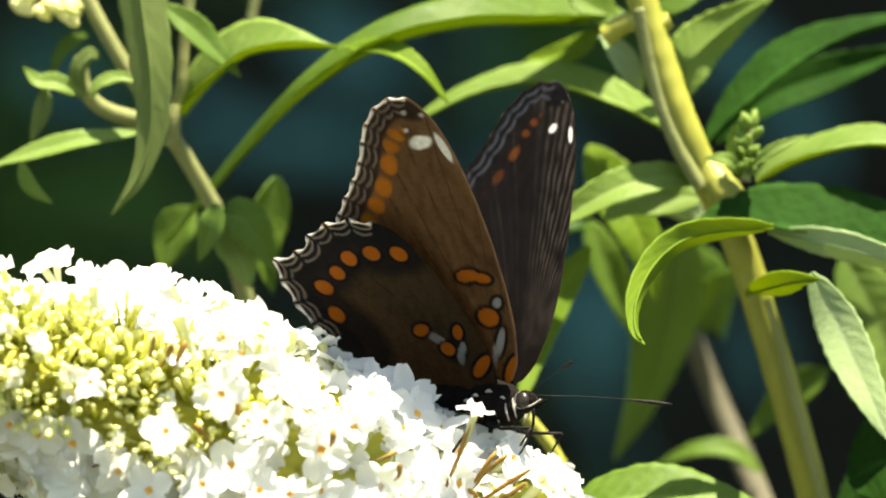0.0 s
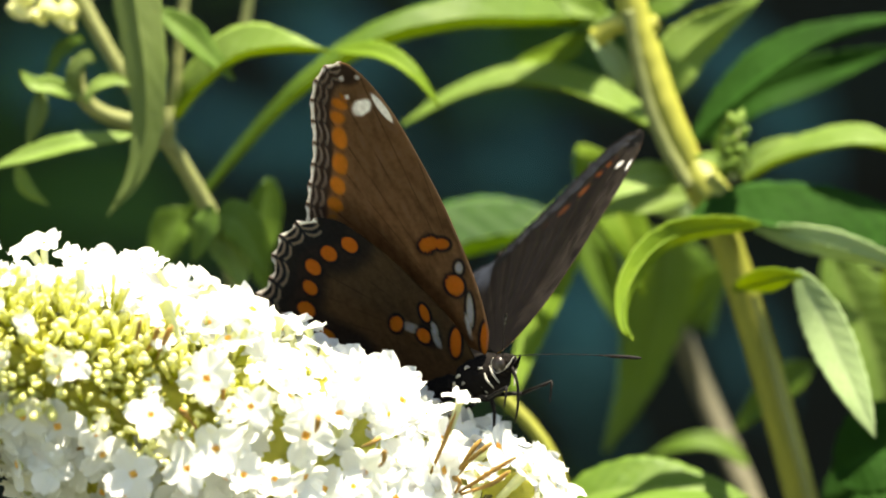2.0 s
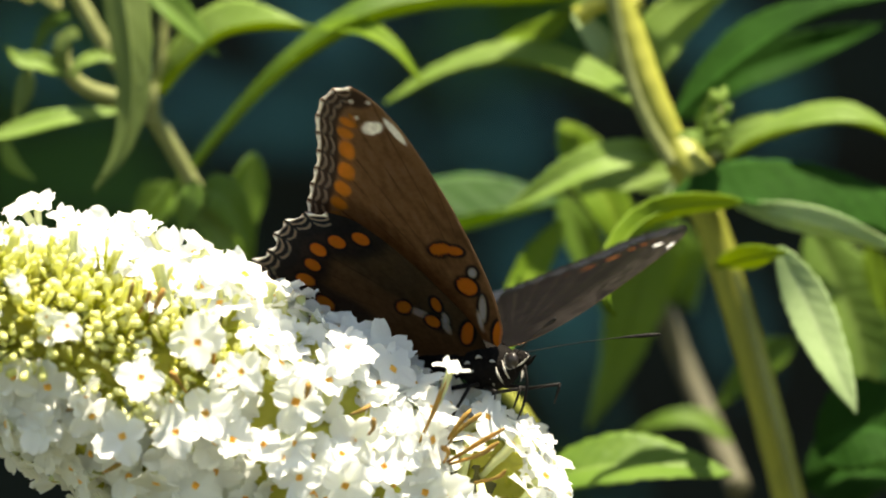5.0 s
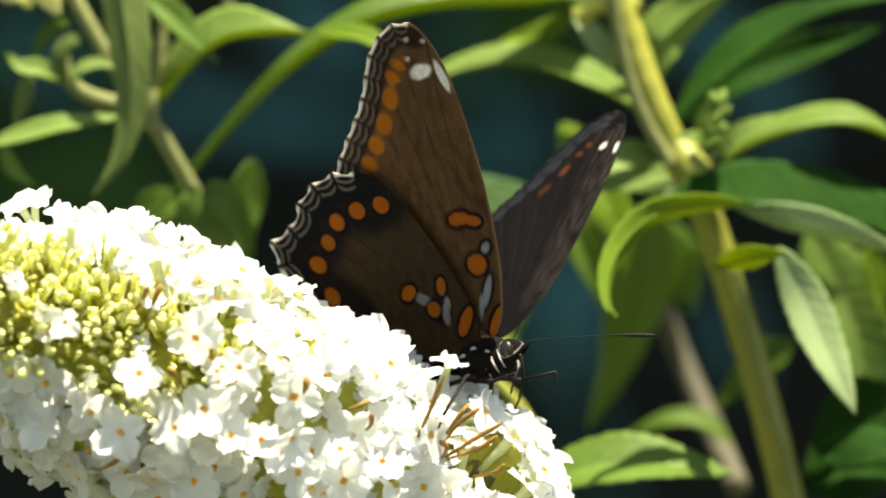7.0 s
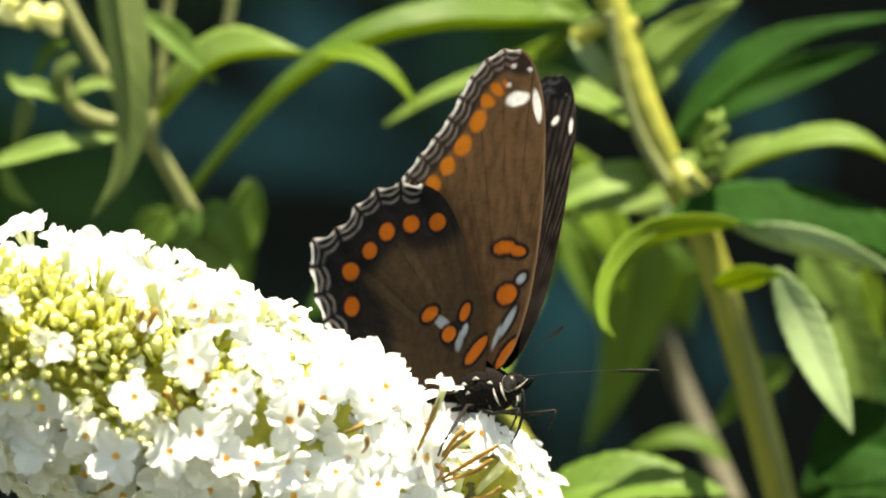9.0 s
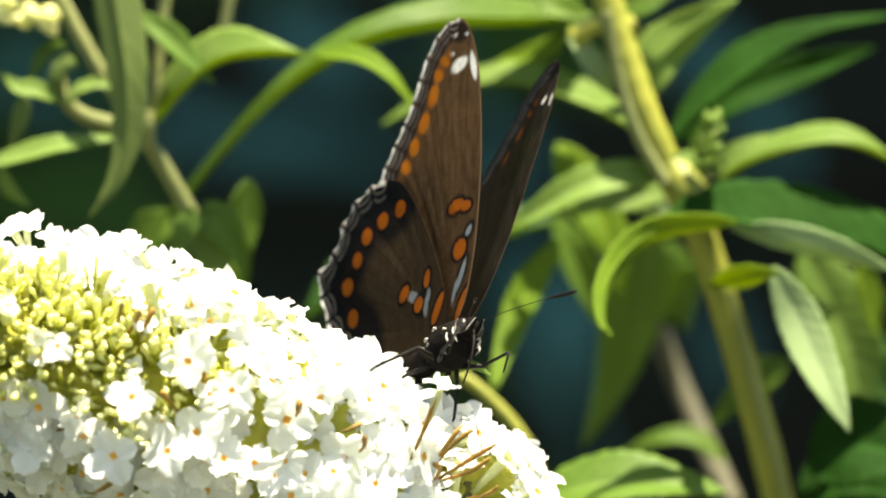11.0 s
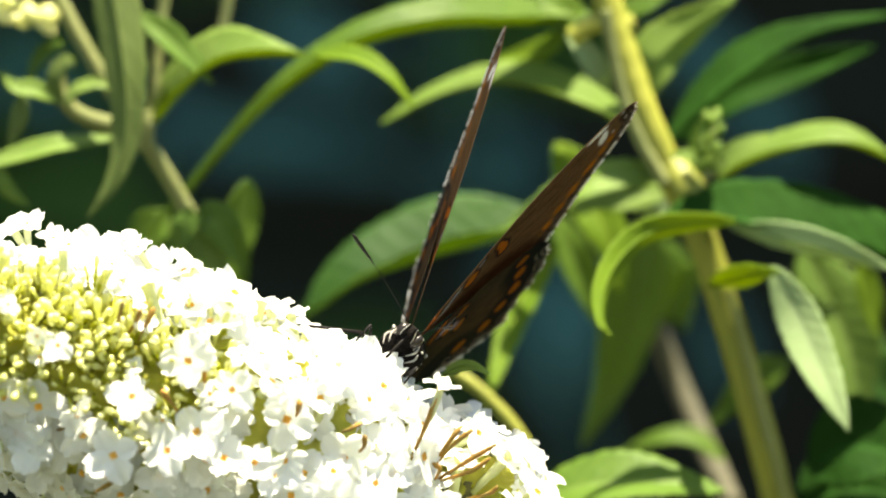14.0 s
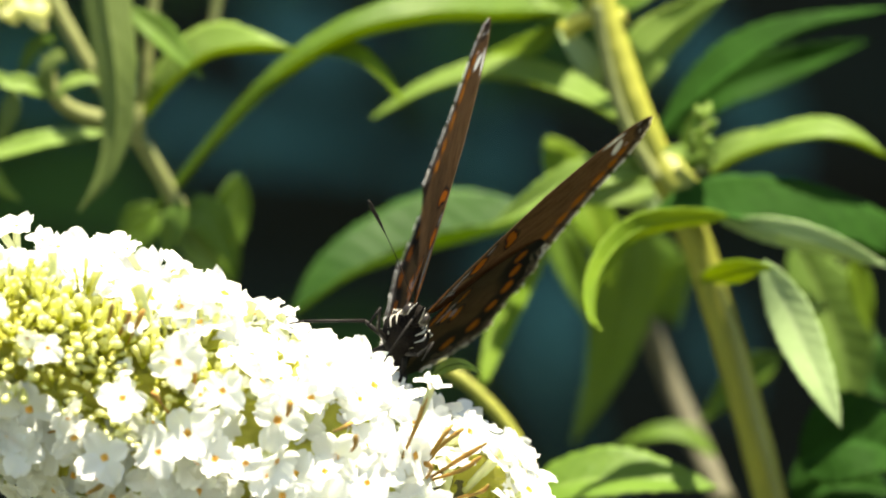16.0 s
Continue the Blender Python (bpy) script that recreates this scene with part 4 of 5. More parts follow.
def wing(name, parent, fore, sign):
    """One wing in its own plane: x forwards, z away from the body; the underside looks outwards (sign -1: to the right)."""
    root = np.array(FORE_ROOT if fore else HIND_ROOT)
    edge_points = np.array(FORE_EDGE if fore else HIND_EDGE)
    lo, hi = (8, 17) if fore else (6, 18)
    n_s, cells = 300, 9
    edge = resample(edge_points, n_s)
    a = int(np.argmin(np.linalg.norm(edge - edge_points[lo], axis=1)))
    b = int(np.argmin(np.linalg.norm(edge - edge_points[hi], axis=1)))
    margin = edge[a:b + 1].copy()
    # scalloped rim
    t = np.linspace(0, 1, len(margin))
    inward = root - margin
    inward /= np.linalg.norm(inward, axis=1)[:, None]
    notch = (0.45 if fore else 0.78) * np.abs(np.sin(t * math.pi * cells)) * smooth(np.minimum(t, 1 - t), 0, 0.06)
    edge[a:b + 1] += inward * notch[:, None]
    rs = np.concatenate((np.linspace(0.0, 0.6, 64), np.linspace(0.6, 1, 80)[1:]))
    p = (root + (edge[None] - root) * rs[:, None, None]).reshape(-1, 2)
    d, s = near_line(p, margin)
    d0 = d
    cell = s * cells
    wob = np.abs(np.sin(cell * math.pi))
    dist_costa, _ = near_line(p, edge[:a + 1])
    grain = np.array([noise.noise(Vector((q[0] * 0.9, q[1] * 0.35, 3.0))) for q in p])
    # underside
    col = np.tile(np.array((0.100, 0.058, 0.029)), (len(p), 1)) * (1 + 0.22 * grain)[:, None]
    inner = np.linalg.norm(p - root, axis=1)
    if fore:
        col = col * (0.72 + 0.34 * smooth(inner, 8, 32) + 0.25 * grain * smooth(inner, 6, 14))[:, None]
    else:
        col = col * np.array((0.95, 1.1, 1.25)) * (0.38 + 0.14 * smooth(inner, 6, 22) - 0.12 * smooth(inner, 22, 28))[:, None]
    # veins run from the root to the rim
    ang = np.arctan2(p[:, 0] - root[0], p[:, 1] - root[1])
    fan = np.abs(((ang * (9.5 if fore else 6.5)) + 0.35 + 0.05 * np.sin(inner * 0.22)) % 1 - 0.5)
    col = over(col, (0.020, 0.013, 0.009), (0.7 + 0.5 * grain).clip(0, 0.85) * (1 - smooth(fan, 0.010, 0.036)) * smooth(inner, 10, 18))
    band = 3.4 if fore else 4.3
    col = over(col, (0.030, 0.020, 0.015) if fore else INK, 1 - smooth(d, band - 0.5, band + 0.5))
    for depth, thick, strength in ((1.25, 0.17, 0.58), (2.3, 0.2, 0.36)):
        line = depth + (0.55 if fore else 0.75) * (wob - 0.4)
        col = over(col, (0.46, 0.44, 0.42), strength * (0.75 + 0.5 * grain) * (1 - smooth(np.abs(d - line), thick * 0.5, thick * 1.3)) * smooth(wob, 0.10, 0.4))
    col = over(col, (0.95, 0.93, 0.89), (1 - smooth(d, 0.58 if fore else 0.68, 0.80 if fore else 0.95)) * smooth(wob, 0.2, 0.45))
    if fore:
        # row of orange crescents inside the rim
        mid = 4.6 + 1.6 * smooth(s, 0.35, 0.0)
        size = np.hypot((d - mid) / 1.4, (cell % 1 - 0.5) / (0.46 + 0.08 * grain))
        col = over(col, (0.48, 0.150, 0.014), (1 - 0.25 * smooth(d - mid, 0.2, 1.4)) * (1 - smooth(size, 0.7, 1.08)) * smooth(s, 0.10, 0.2))
        for q, l, w, turn in (((1.3, 37.3), 1.9, 1.05, 14), ((4.3, 36.3), 2.4, 0.62, 104)):
            col = over(col, CREAM, 1 - smooth(blob(p, q, l, w, turn) + 0.15 * grain, 0.75, 1.15))
        for q in ((0.2, 41.8), (2.7, 41.3), (-0.3, 39.2)):
            col = over(col, CREAM, 0.7 * (1 - smooth(blob(p, q, 0.45, 0.35, 0), 0.6, 1.1)))
        for q, l, w, turn in (((4.6, 12.6), 1.0, 0.65, 45), ((3.2, 6.7), 2.6, 0.6, 62)):
            col = over(col, INK, 0.9 * (1 - smooth(blob(p, q, l + 0.6, w + 0.5, turn), 0.8, 1.15)))
        for q, l, w, turn in (((4.6, 12.6), 1.0, 0.65, 45), ((3.2, 6.7), 2.6, 0.6, 62), ((1.6, 4.6), 2.0, 0.4, 72)):
            col = over(col, BLUEGREY, 0.62 * (1 - smooth(blob(p, q, l, w, turn), 0.6, 1.1)))
        spots = [((1.5, 16.9), 1.75, 0.95, 8), ((3.6, 16.4), 1.35, 0.72, -8), ((2.6, 10.5), 1.65, 1.4, 12), ((3.5, 2.4), 2.6, 0.75, 55)]
        rim = 0.55
    else:
        spots = [((-21.7, 8.8), 1.25, 1.35, 0), ((-22.2, 13.5), 1.4, 1.25, 0), ((-19.3, 16.3), 1.15, 1.15, 0), ((-16.9, 18.9), 1.2, 1.25, 0), ((-13.3, 20.0), 1.3, 1.2, 0), ((-9.2, 20.3), 1.35, 1.25, 0),
                 ((-8.9, 7.8), 1.45, 0.9, 35), ((-5.5, 5.1), 1.2, 1.05, 40), ((-3.3, 8.1), 1.35, 0.75, 70), ((-0.8, 2.9), 2.5, 0.85, 52)]
        col = over(col, INK, 0.88 * (1 - smooth(d, 7.4, 10.5)) * smooth(d, 3.6, 4.2))
        col = over(col, INK, 0.75 * (1 - smooth(blob(p, (-4.2, 5.2), 2.6, 1.9, 60), 0.7, 1.2)))
        for q, l, w, turn in (((-6.7, 6.6), 1.9, 0.8, -30), ((-3.7, 4.2), 1.5, 0.6, 80), ((-3.0, 5.7), 1.0, 0.5, 80)):
            col = over(col, BLUEGREY, 0.55 * (1 - smooth(blob(p, q, l, w, turn), 0.6, 1.15)))
        rim = 0.5
    for q, l, w, turn in spots:
        col = over(col, INK, 0.96 * (1 - smooth(blob(p, q, l + rim, w + rim, turn), 0.86, 1.1)))
    for q, l, w, turn in spots:
        col = over(col, ORANGE, 1 - smooth(blob(p, q, l, w, turn), 0.84, 1.04))
    if fore:
        col = over(col, (0.22, 0.15, 0.09), 0.7 * (1 - smooth(dist_costa, 0.15, 0.45)))
    under = col
    # upper side
    col = np.tile(np.array((0.0048, 0.0040, 0.0038)), (len(p), 1)) * (1 + 0.3 * grain)[:, None]
    col = over(col, (0.013, 0.011, 0.009), (0.5 + 0.6 * grain).clip(0, 1) * (1 - smooth(fan, 0.02, 0.09)) * smooth(inner, 6, 12))
    if fore:
        # sheen along the front half, painted in as paler streaks
        sheen_streak = np.abs(((ang * 31) + 0.25 * grain) % 1 - 0.5)
        col = over(col, (0.032, 0.027, 0.023), (0.65 + 0.9 * grain).clip(0, 1) * (1 - smooth(sheen_streak, 0.08, 0.30)) * smooth(ang, -0.16, -0.02) * smooth(inner, 3, 9) * (1 - smooth(dist_costa, 4.0, 6.5)))
    for depth in (1.1, 2.3):
        line = depth + 0.5 * (wob - 0.4)
        col = over(col, (0.035, 0.042, 0.055), 0.6 * (1 - smooth(np.abs(d - line), 0.12, 0.34)))
    col = over(col, (0.6, 0.58, 0.55), 0.5 * (1 - smooth(d, 0.12, 0.26)) * smooth(wob, 0.5, 0.8))
    if fore:
        size = np.hypot((d - 5.2) / 0.85, (cell % 1 - 0.5) / 0.34)
        col = over(col, (0.40, 0.11, 0.015), 0.12 * (1 - smooth(size, 0.6, 1.05)) * smooth(s, 0.12, 0.2) * (1 - smooth(s, 0.5, 0.75)))
        for q, l, w, turn in (((1.6, 37.2), 0.75, 0.5, 60), ((4.6, 36.0), 1.3, 0.36, 100), ((0.2, 41.6), 0.28, 0.2, 0), ((2.5, 41.0), 0.28, 0.2, 0)):
            col = over(col, CREAM, 0.6 * (1 - smooth(blob(p, q, l, w, turn), 0.7, 1.1)))
    else:
        col = over(col, (0.030, 0.036, 0.050), 0.6 * (1 - smooth(d, 4, 9)))
    # short black dashes at the vein ends
    col = over(col, (0.003, 0.003, 0.003), 0.95 * (1 - smooth(wob, 0.10, 0.22)) * (1 - smooth(np.abs(d - 2.0), 1.2, 1.9)))
    upper = col
    # gently cambered sheet with two faces
    lift = -0.9 * (inner / 40) ** 2 + (0.25 * np.sin(ang * 9) + 0.4 * fan * fan + 0.02 * np.sin(ang * 62)) * smooth(inner, 5, 25) * smooth(d0, 0.5, 3)
    twist = 0.08 * (8 - p[:, 0]) * np.clip(p[:, 1] / 25, 0, 1)
    nr = len(rs)
    mm = 0.001
    verts, colours, faces, slots = [], [], [], []
    for face, paint in ((0, under), (1, upper)):
        off = (1 if face == 0 else -1) * (0.05 + 0.40 * (1 - smooth(d, 0.1, 0.75)) * smooth(wob, 0.15, 0.4))
        y = sign * (off * (1 - 0.6 * (inner / 45)) - lift * 0.6 + twist)
        verts.append(np.stack((p[:, 0], y, p[:, 1]), 1) * mm)
        colours.append(paint)
    base = nr * n_s
    for i in range(nr - 1):
        for k in range(n_s - 1):
            q = (i * n_s + k, i * n_s + k + 1, (i + 1) * n_s + k + 1, (i + 1) * n_s + k)
            flip = sign > 0
            faces.append(q if flip else q[::-1])
            slots.append(0)
            w = tuple(v + base for v in q)
            faces.append(w[::-1] if flip else w)
            slots.append(1)
    rim_start = (nr - 1) * n_s
    for k in range(n_s - 1):
        faces.append((rim_start + k, rim_start + k + 1, base + rim_start + k + 1, base + rim_start + k))
        slots.append(0)
    me = bpy.data.meshes.new(name)
    me.from_pydata(np.concatenate(verts).tolist(), [], faces)
    me.materials.append(WING_UNDER)
    me.materials.append(WING_OVER)
    me.polygons.foreach_set("material_index", slots)
    me.polygons.foreach_set("use_smooth", [True] * len(faces))
    layer = me.color_attributes.new("pattern", "FLOAT_COLOR", "POINT")
    rgba = np.concatenate((np.concatenate(colours), np.ones((2 * base, 1))), 1)
    layer.data.foreach_set("color", rgba.clip(0, 1).ravel())
    me.update()
    ob = new(name, me)
    ob.parent = parent
    return tagged(ob, "brown wing with orange spots and a white scalloped rim" if fore else "dark hindwing with a row of orange spots")


def blob_mesh(points, radii, sides=16, steps=24):
    bm = bmesh.new()
    tube(bm, curve(points, steps), np.interp(np.linspace(0, 1, steps), np.linspace(0, 1, len(radii)), radii), sides, 0, 0.06)
    return bm


def mil(*points):
    return [tuple(c * 0.001 for c in q) for q in points]


def butterfly():
    fly = thing("butterfly", (0.0055, 0.004, 1.1833), "brown and black butterfly with orange spots feeding on white flowers", "butterfly")
    part("thorax", blob_mesh(mil((-4.6, 0, -2.6), (-2.6, 0, -2.6), (0.0, 0, -2.5), (2.6, 0, -2.2), (4.1, 0, -1.8)), [0.0010, 0.0027, 0.0033, 0.0027, 0.0012]), BODY, fly, "black hairy thorax")
    abdomen = bmesh.new()
    pts = curve(mil((-2.6, 0, -2.1), (-8, 0, -2.4), (-14, 0, -2.8), (-18, 0, -3.4)), 40)
    env = np.interp(np.linspace(0, 1, 40), [0, 0.15, 0.5, 0.85, 1], [0.0013, 0.0020, 0.0021, 0.0014, 0.0004])
    tube(abdomen, pts, [e * (1 - 0.08 * abs(math.sin(i * 0.55))) for i, e in enumerate(env)], 14)
    part("abdomen", abdomen, BODY, fly)
    head = part("head", blob_mesh(mil((3.4, 0, -1.7), (4.2, 0, -1.6), (5.2, 0, -1.7), (5.9, 0, -2.0)), [0.0008, 0.0016, 0.0015, 0.0005]), BODY, fly)
    for side in (-1, 1):
        bm = bmesh.new()
        bmesh.ops.create_uvsphere(bm, u_segments=16, v_segments=10, radius=0.00095)
        for v in bm.verts:
            v.co = Vector((v.co.x, v.co.y * 0.75, v.co.z * 1.15)) + Vector((0.0048, side * 0.00125, -0.0015))
        part("eye", bm, EYE_SKIN, head, "large dark glossy eye")
        ring = [(0.0048 + 0.00098 * math.cos(a), side * 0.00172, -0.0015 + 0.00112 * math.sin(a)) for a in np.linspace(2.0, 4.9, 18)]
        bm = bmesh.new()
        tube(bm, ring, [0.00006] * 18, 6)
        part("eye_ring", bm, BODY_WHITE, head, "white scale ring round the eye")
        part("palp", blob_mesh(mil((5.0, side * 0.6, -2.4), (6.2, side * 0.55, -1.9), (7.4, side * 0.45, -0.9)), [0.00030, 0.00034, 0.0001], 8, 10), BODY, head, "black palp with a white stripe")
        part("palp_stripe", blob_mesh(mil((5.1, side * 0.92, -2.35), (6.2, side * 0.88, -1.85), (7.2, side * 0.62, -0.95)), [0.00008, 0.00013, 0.00005], 6, 10), BODY_WHITE, head, "thin white palp stripe")
        for k, (x, z) in enumerate(((2.8, -3.2), (1.2, -3.6), (3.6, -2.6))):
            part("white_stripe", blob_mesh(mil((x, side * (2.3 - 0.2 * k), z + 1.2), (x + 0.5, side * (2.6 - 0.25 * k), z + 0.0), (x + 0.8, side * (1.9 - 0.2 * k), z - 1.3)), [0.00006, 0.00017, 0.00006], 6, 8), BODY_WHITE, fly)
        for k, (x, y, z) in enumerate(((0.4, 2.95, -1.0), (-1.6, 2.85, -1.8), (2.3, 2.5, -1.6), (-3.0, 2.4, -2.6), (-0.6, 3.05, -2.9))):
            part("white_spot", blob_mesh(mil((x - 0.5, side * (y - 0.05), z - 0.1), (x, side * (y + 0.02), z + 0.12), (x + 0.45, side * (y - 0.05), z)), [0.0001, 0.00024, 0.0001], 8, 8), BODY_WHITE, fly)
        # legs: thigh, shin and foot
        hind = ((-0.5, 1.8, -4.6), (0.8, 5.4, -4.6), (1.6, 12.0, -9.8), (1.9, 13.4, -11.4)) if side < 0 else ((-0.8, 1.6, -5.0), (-1.8, 2.6, -7.0), (-3.8, 3.6, -10.4), (-5.4, 3.8, -11.8))
        for root, knee, ankle, toe in (hind,
                                       ((0.2, 1.6, -5.0), (3.5, 3.2, -5.6), (8.4, 4.2, -5.0), (7.2, 4.3, -7.6)),
                                       ((-2.5, 1.5, -4.8), (-6.0, 3.0, -5.4), (-10.5, 3.6, -5.8), (-11.4, 3.6, -6.6))):
            bm = bmesh.new()
            q = mil(*[(x, side * y, z) for x, y, z in (root, knee, ankle, toe)])
            for u, v, r1, r2 in ((0, 1, 0.00036, 0.00028), (1, 2, 0.00026, 0.0002), (2, 3, 0.0002, 0.00012)):
                tube(bm, [q[u], [(i + j) / 2 for i, j in zip(q[u], q[v])], q[v]], [r1, (r1 + r2) / 2, r2], 7)
            part("leg", bm, HORN, fly)
    part("proboscis", blob_mesh(mil((5.8, 0, -2.2), (6.2, 0, -4.5), (5.4, 0, -7.5), (4.2, 0, -9.5)), [0.00022, 0.0002, 0.00018, 0.0001], 6, 14), HORN, fly)
    feelers = []
    for side in (-1, 1):
        bm = bmesh.new()
        tube(bm, curve(mil((0, 0, 0), (6, 0, 0.3), (12, 0, 0.3), (18.5, 0, 0)), 24), [0.00006] * 16 + [0.00008, 0.00014, 0.0002, 0.00024, 0.00028, 0.00028, 0.00025, 0.00014], 7)
        f = part("antenna", bm, HORN, fly, "thin black clubbed antenna")
        f.location = (0.0052, side * 0.0007, -0.0006)
        feelers.append(f)
    wings = [wing(n, fly, fore, sign) for sign in (-1, 1) for n, fore in (("forewing", True), ("hindwing", False))]
    return fly, wings, feelers


branch_r, branch_l = tall_branch(), low_branch()
shade_shrub()
head_of_flowers = panicle()
fly, wings, feelers = butterfly()


def motions():
    walk(head_of_flowers, [
        (0, pose(0.00643, 0.004, 1.16221, 0, -1.50882, 0)),
        (0.5, pose(0.00616, 0.004, 1.16137, 0, -0.23272, 0)),
        (1, pose(0.00581, 0.004, 1.16238, 0, -0.57675, 0)),
        (1.5, pose(0.00541, 0.004, 1.16293, 0, -0.45176, 0)),
        (2, pose(0.00559, 0.004, 1.16384, 0, -0.85229, 0)),
        (2.5, pose(0.00604, 0.004, 1.16408, 0, -0.68857, 0)),
        (3, pose(0.00578, 0.004, 1.16424, 0, -0.24263, 0)),
        (3.5, pose(0.00613, 0.004, 1.16426, 0, 0.03533, 0)),
        (4, pose(0.00629, 0.004, 1.164, 0, 0.61152, 0)),
        (6.5, pose(0.00579, 0.004, 1.16572, 0, 0.13611, 0)),
        (7, pose(0.00604, 0.004, 1.16575, 0, 0.14389, 0)),
        (7.5, pose(0.00591, 0.004, 1.16562, 0, 0.19595, 0)),
        (8, pose(0.00576, 0.004, 1.16556, 0, 0.20864, 0)),
        (8.5, pose(0.00576, 0.004, 1.16549, 0, 0.19797, 0)),
        (9, pose(0.00572, 0.004, 1.16547, 0, 0, 0)),
        (11.5, pose(0.00578, 0.004, 1.16553, 0, -0.1579, 0)),
        (12, pose(0.00594, 0.004, 1.16549, 0, -0.27002, 0)),
        (12.5, pose(0.00596, 0.004, 1.16544, 0, -0.10453, 0)),
        (13, pose(0.00602, 0.004, 1.16549, 0, -0.12114, 0)),
        (13.5, pose(0.00598, 0.004, 1.16549, 0, -0.12114, 0)),
        (14, pose(0.00588, 0.004, 1.16547, 0, -0.01228, 0)),
        (14.5, pose(0.00592, 0.004, 1.16548, 0, -0.24902, 0)),
        (15, pose(0.00601, 0.004, 1.16549, 0, -0.51185, 0)),
        (15.5, pose(0.00597, 0.004, 1.16531, 0, -0.59578, 0)),
        (16, pose(0.00596, 0.004, 1.16502, 0, -0.53782, 0)),
    ])
    walk(branch_r, [
        (0, pose(0.04076, 0.04402, 1.1866)),
        (0.5, pose(0.04074, 0.04402, 1.1863)),
        (1, pose(0.0409, 0.04557, 1.18659)),
        (1.5, pose(0.04115, 0.05483, 1.18683)),
        (2, pose(0.04107, 0.07253, 1.18699)),
        (2.5, pose(0.04112, 0.08366, 1.18705)),
        (3, pose(0.04088, 0.08332, 1.18701)),
        (3.5, pose(0.04104, 0.08005, 1.18684)),
        (4, pose(0.04088, 0.07064, 1.18669)),
        (6.5, pose(0.04144, 0.09383, 1.18727)),
        (7, pose(0.04133, 0.08666, 1.18727)),
        (7.5, pose(0.04127, 0.08829, 1.18724)),
        (8, pose(0.04127, 0.08826, 1.18728)),
        (8.5, pose(0.04132, 0.09003, 1.1873)),
        (9, pose(0.04129, 0.09, 1.18728)),
        (11.5, pose(0.04141, 0.09347, 1.18739)),
        (12, pose(0.0414, 0.09188, 1.18733)),
        (12.5, pose(0.04139, 0.0918, 1.18736)),
        (13, pose(0.04139, 0.09162, 1.1874)),
        (13.5, pose(0.04134, 0.09133, 1.18737)),
        (14, pose(0.04133, 0.09001, 1.18742)),
        (14.5, pose(0.04144, 0.09082, 1.18743)),
        (15, pose(0.04132, 0.08728, 1.18745)),
        (15.5, pose(0.04141, 0.09132, 1.18741)),
        (16, pose(0.04128, 0.0855, 1.18737)),
    ])
    walk(branch_l, [
        (0, pose(-0.03605, 0.04696, 1.20338)),
        (0.5, pose(-0.03596, 0.04402, 1.20364)),
        (1, pose(-0.03608, 0.04402, 1.20335)),
        (1.5, pose(-0.03605, 0.04402, 1.20313)),
        (2, pose(-0.03599, 0.06499, 1.20325)),
        (2.5, pose(-0.03585, 0.07061, 1.20328)),
        (3, pose(-0.03593, 0.08248, 1.20344)),
        (3.5, pose(-0.03625, 0.08528, 1.20364)),
        (4, pose(-0.03627, 0.08121, 1.20373)),
        (6.5, pose(-0.03616, 0.08153, 1.2032)),
        (7, pose(-0.03637, 0.08596, 1.20324)),
        (7.5, pose(-0.03658, 0.09883, 1.20342)),
        (8, pose(-0.03638, 0.09056, 1.20328)),
        (8.5, pose(-0.0364, 0.09188, 1.20328)),
        (9, pose(-0.03633, 0.09, 1.20328)),
        (11.5, pose(-0.03627, 0.087, 1.20314)),
        (12, pose(-0.03625, 0.08471, 1.20317)),
        (12.5, pose(-0.03619, 0.08263, 1.20312)),
        (13, pose(-0.03611, 0.07926, 1.20304)),
        (13.5, pose(-0.03625, 0.08649, 1.20315)),
        (14, pose(-0.03628, 0.08639, 1.2031)),
        (14.5, pose(-0.03647, 0.09076, 1.20313)),
        (15, pose(-0.03654, 0.0939, 1.20314)),
        (15.5, pose(-0.03641, 0.09014, 1.20316)),
        (16, pose(-0.03649, 0.0915, 1.20319)),
    ])
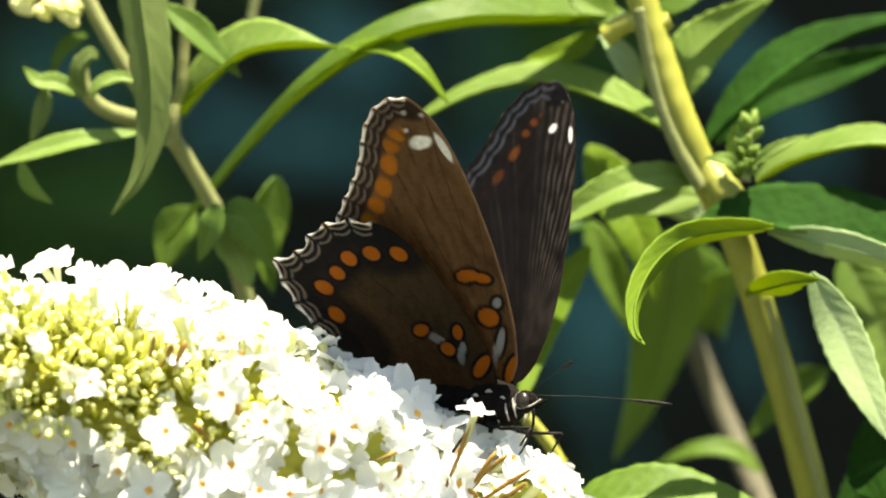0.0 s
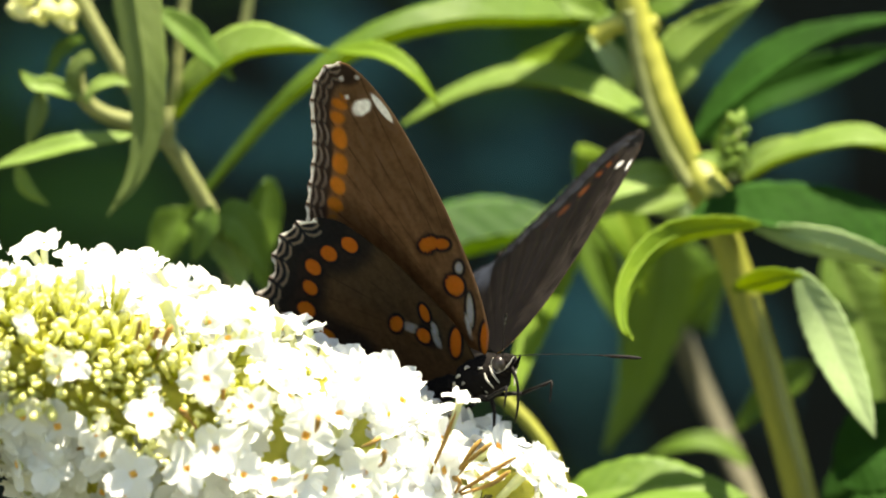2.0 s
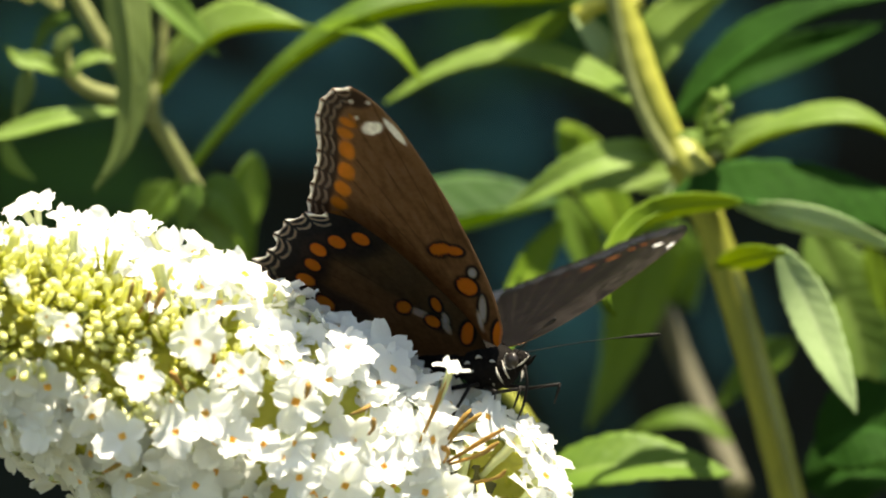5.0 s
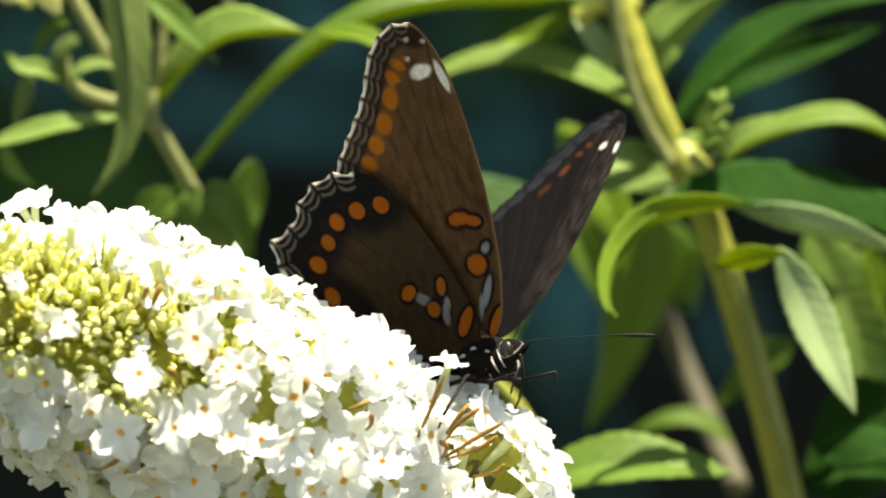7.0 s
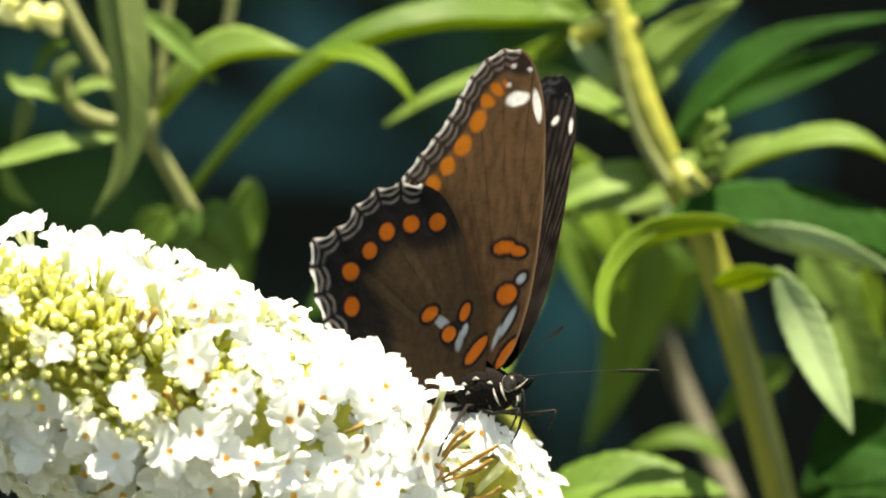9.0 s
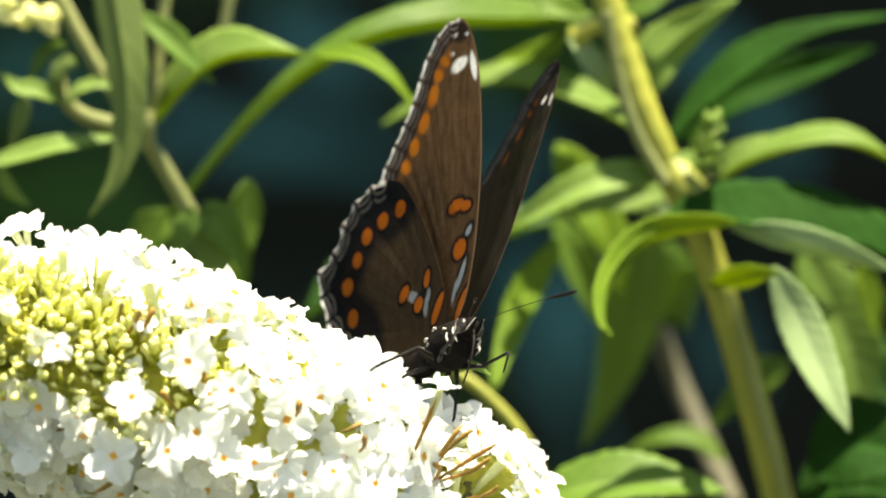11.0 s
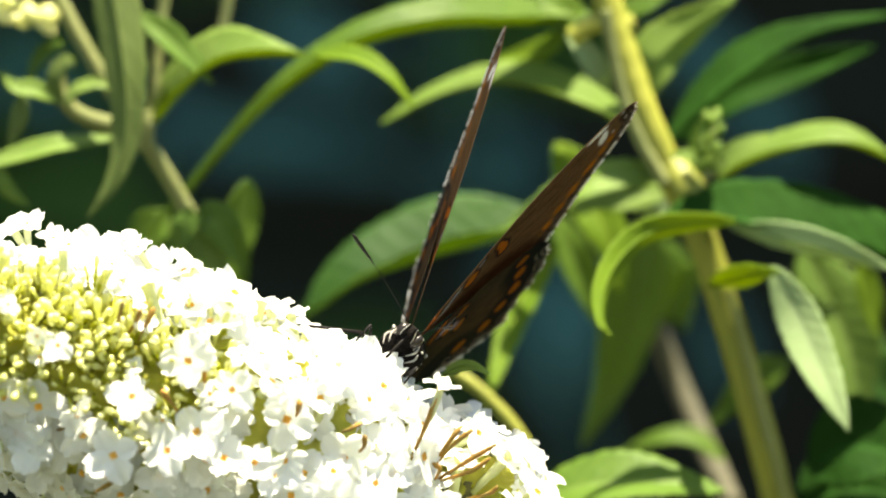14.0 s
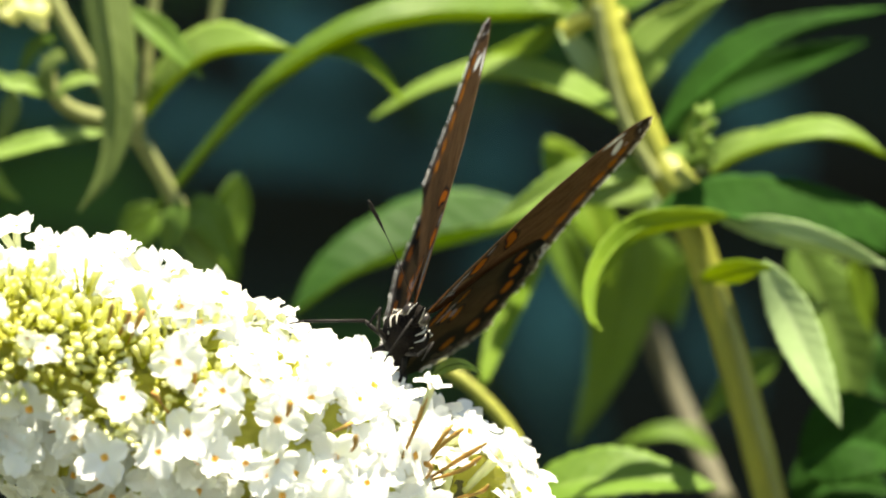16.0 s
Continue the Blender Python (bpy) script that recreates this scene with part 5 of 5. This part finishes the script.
    walk(fly, [
        (0, pose(0.00350, 0.004, 1.18169, -6.2, 6.4, -30.6)),
        (0.5, pose(0.00364, 0.004, 1.18180, 1.5, 7.4, -25.5)),
        (1, pose(0.00466, 0.004, 1.18153, 1.1, 9.6, -27.2)),
        (1.5, pose(0.00382, 0.004, 1.18401, 7.1, -1.7, -31.2)),
        (2, pose(0.00230, 0.004, 1.18530, 4.7, -11.3, -46.6)),
        (2.5, pose(0.00364, 0.004, 1.18552, 3.7, -10.9, -44.8)),
        (3, pose(0.00382, 0.004, 1.18553, 3.6, -12.0, -43.5)),
        (3.5, pose(0.00563, 0.004, 1.18252, 0.5, 2.6, -46.6)),
        (4, pose(0.00654, 0.004, 1.18228, 3.1, 5.2, -43.1)),
        (6.3, pose(0.00484, 0.004, 1.18554, 4.0, -7.7, -38.8)),
        (6.5, pose(0.00627, 0.004, 1.18335, -0.2, 4.9, -45.2)),
        (7, pose(0.00528, 0.004, 1.18497, 0.9, -6.2, -40.0)),
        (7.5, pose(0.00458, 0.004, 1.18527, -0.1, -8.4, -42.0)),
        (8, pose(0.00452, 0.004, 1.18528, 0.5, -8.5, -40.6)),
        (8.5, pose(0.00620, 0.004, 1.18256, -2.7, 6.2, -40.3)),
        (9, pose(0.00577, 0.004, 1.18360, -2.0, -0.5, -35.6)),
        (9.2, pose(0.00565, 0.004, 1.18397, 0.5, -2.4, -36.3)),
        (11.3, pose(0.00037, 0.004, 1.18938, -23.1, -26.5, -68.3)),
        (11.5, pose(-0.00028, 0.004, 1.18856, -30.0, -24.1, -77.2)),
        (12, pose(-0.00046, 0.004, 1.18754, -29.8, -23.1, -75.9)),
        (12.5, pose(-0.00200, 0.004, 1.19017, -24.4, -30.0, -79.3)),
        (13, pose(-0.00282, 0.004, 1.18793, -29.4, -20.3, -84.0)),
        (13.5, pose(-0.00328, 0.004, 1.18854, -42.5, -19.6, -80.7)),
        (14, pose(-0.00332, 0.004, 1.18814, -44.0, -16.2, -85.2)),
        (14.5, pose(-0.00354, 0.004, 1.18800, -39.5, -16.0, -86.2)),
        (15, pose(-0.00323, 0.004, 1.18827, -45.6, -16.3, -83.6)),
        (15.5, pose(-0.00295, 0.004, 1.18810, -43.5, -12.9, -83.3)),
        (16, pose(-0.00193, 0.004, 1.18995, -35.9, -20.9, -79.5)),
    ])
    # seconds, opening of the right and the left forewing from upright, their forward swings, opening of the hindwings
    beats = [
        (0, 35.2, 14.4, -7.8, -8.5, 38.7, 14.7), (0.5, 32.3, 27.1, -8.1, -7.2, 36.1, 27.4), (1, 14.1, 25.0, -8.5, -6.5, 18.0, 25.3),
        (1.5, -9.7, 27.7, -3.2, -2.4, -9.5, 28.0), (2, 18.2, 49.1, -0.1, 3.4, 22.5, 49.4), (2.5, 32.7, 60.3, -1.7, -1.7, 35.3, 60.6),
        (3, 30.6, 56.3, -2.4, -3.4, 33.6, 56.6), (3.5, 32.3, 63.3, -2.0, -4.3, 34.8, 63.6), (4, 32.4, 71.3, -2.5, -2.0, 36.4, 71.6),
        (6.3, 34.5, 62.0, -1.1, -1.3, 36.9, 62.3), (6.5, 28.9, 58.3, -0.6, -4.5, 30.6, 58.6), (7, 13.6, 44.6, 1.4, -0.7, 14.0, 44.8),
        (7.5, 7.7, 34.4, -0.4, -1.2, 10.5, 34.7), (8, -4.3, 29.2, 0.4, -1.1, -3.9, 29.5), (8.5, 0.4, 33.2, -1.2, -2.6, 1.7, 33.5),
        (9, -11.9, 21.7, -1.3, -2.6, -11.6, 22.0), (9.2, -12.8, 24.5, -0.2, -1.6, -12.6, 24.8), (11.3, 13.8, 10.4, 5.4, 3.0, 14.2, 10.7),
        (11.5, 28.8, 10.3, 7.0, 1.7, 29.7, 10.6), (12, 23.9, 19.5, 4.0, 0.7, 24.2, 19.8), (12.5, 21.7, 20.4, 2.8, 1.7, 21.4, 20.3),
        (13, 10.7, 12.6, 3.3, 3.0, 9.2, 11.6), (13.5, 25.0, 8.8, 7.2, 7.1, 14.5, 10.0), (14, 24.4, -3.0, 2.7, 2.9, 22.4, -2.3),
        (14.5, 19.4, -1.2, 1.2, 2.5, 18.2, -1.3), (15, 23.2, -6.5, 0.8, 1.7, 20.1, -6.3), (15.5, 22.0, -1.2, 1.0, 1.5, 17.8, -1.4),
        (16, 16.9, 11.6, 1.4, 0.7, 11.8, 9.8),
    ]
    for ob, side, fore in zip(wings, (-1, -1, 1, 1), (True, False, True, False)):
        y = side * (0.0008 if fore else 0.0017)
        walk(ob, [(t, pose(0, y, 0, -side * ((r if fore else hr) if side < 0 else (l if fore else hl))) @ pose(0, 0, 0, 0, (swing_r if side < 0 else swing_l) if fore else 0)) for t, r, l, swing_r, swing_l, hr, hl in beats])
    base = [f.location.copy() for f in feelers]
    # seconds, turn outwards and dip of the right and the left antenna
    right_feeler = ((0, -43, -15), (1.5, -42, -12), (3.5, -31, -17), (6.5, -36, -17), (9, -34, -20), (9.2, -34, -17), (11.3, -22, 18), (12, -12, 16), (12.5, -68, -20), (13, -56, -14), (13.5, -47, -2), (14, -41, -1), (14.5, -44, -3), (15.5, -41, 1), (16, -42, -10))
    left_feeler = ((0, 34, -5), (0.5, 30, -3), (1.5, 106, 15), (2, 25, 13), (2.5, 31, 7), (3, 35, 10), (3.5, 38, 1), (4, 36, -13), (6.3, 32, 5), (6.5, 34, -5), (7, 31, 3), (7.5, 30, -1), (8, 30, 2), (8.5, 15, -14), (9, 27, -3), (9.2, 26, -2), (11.3, 14, 2), (12, 37, -10), (12.5, 16, 1), (13, 11, -13), (14, 16, 3), (16, 9, 9))
    for f, o, rows in zip(feelers, base, (right_feeler, left_feeler)):
        walk(f, [(t, pose(o.x, o.y, o.z, 0, lift, turn)) for t, turn, lift in rows])


motions()
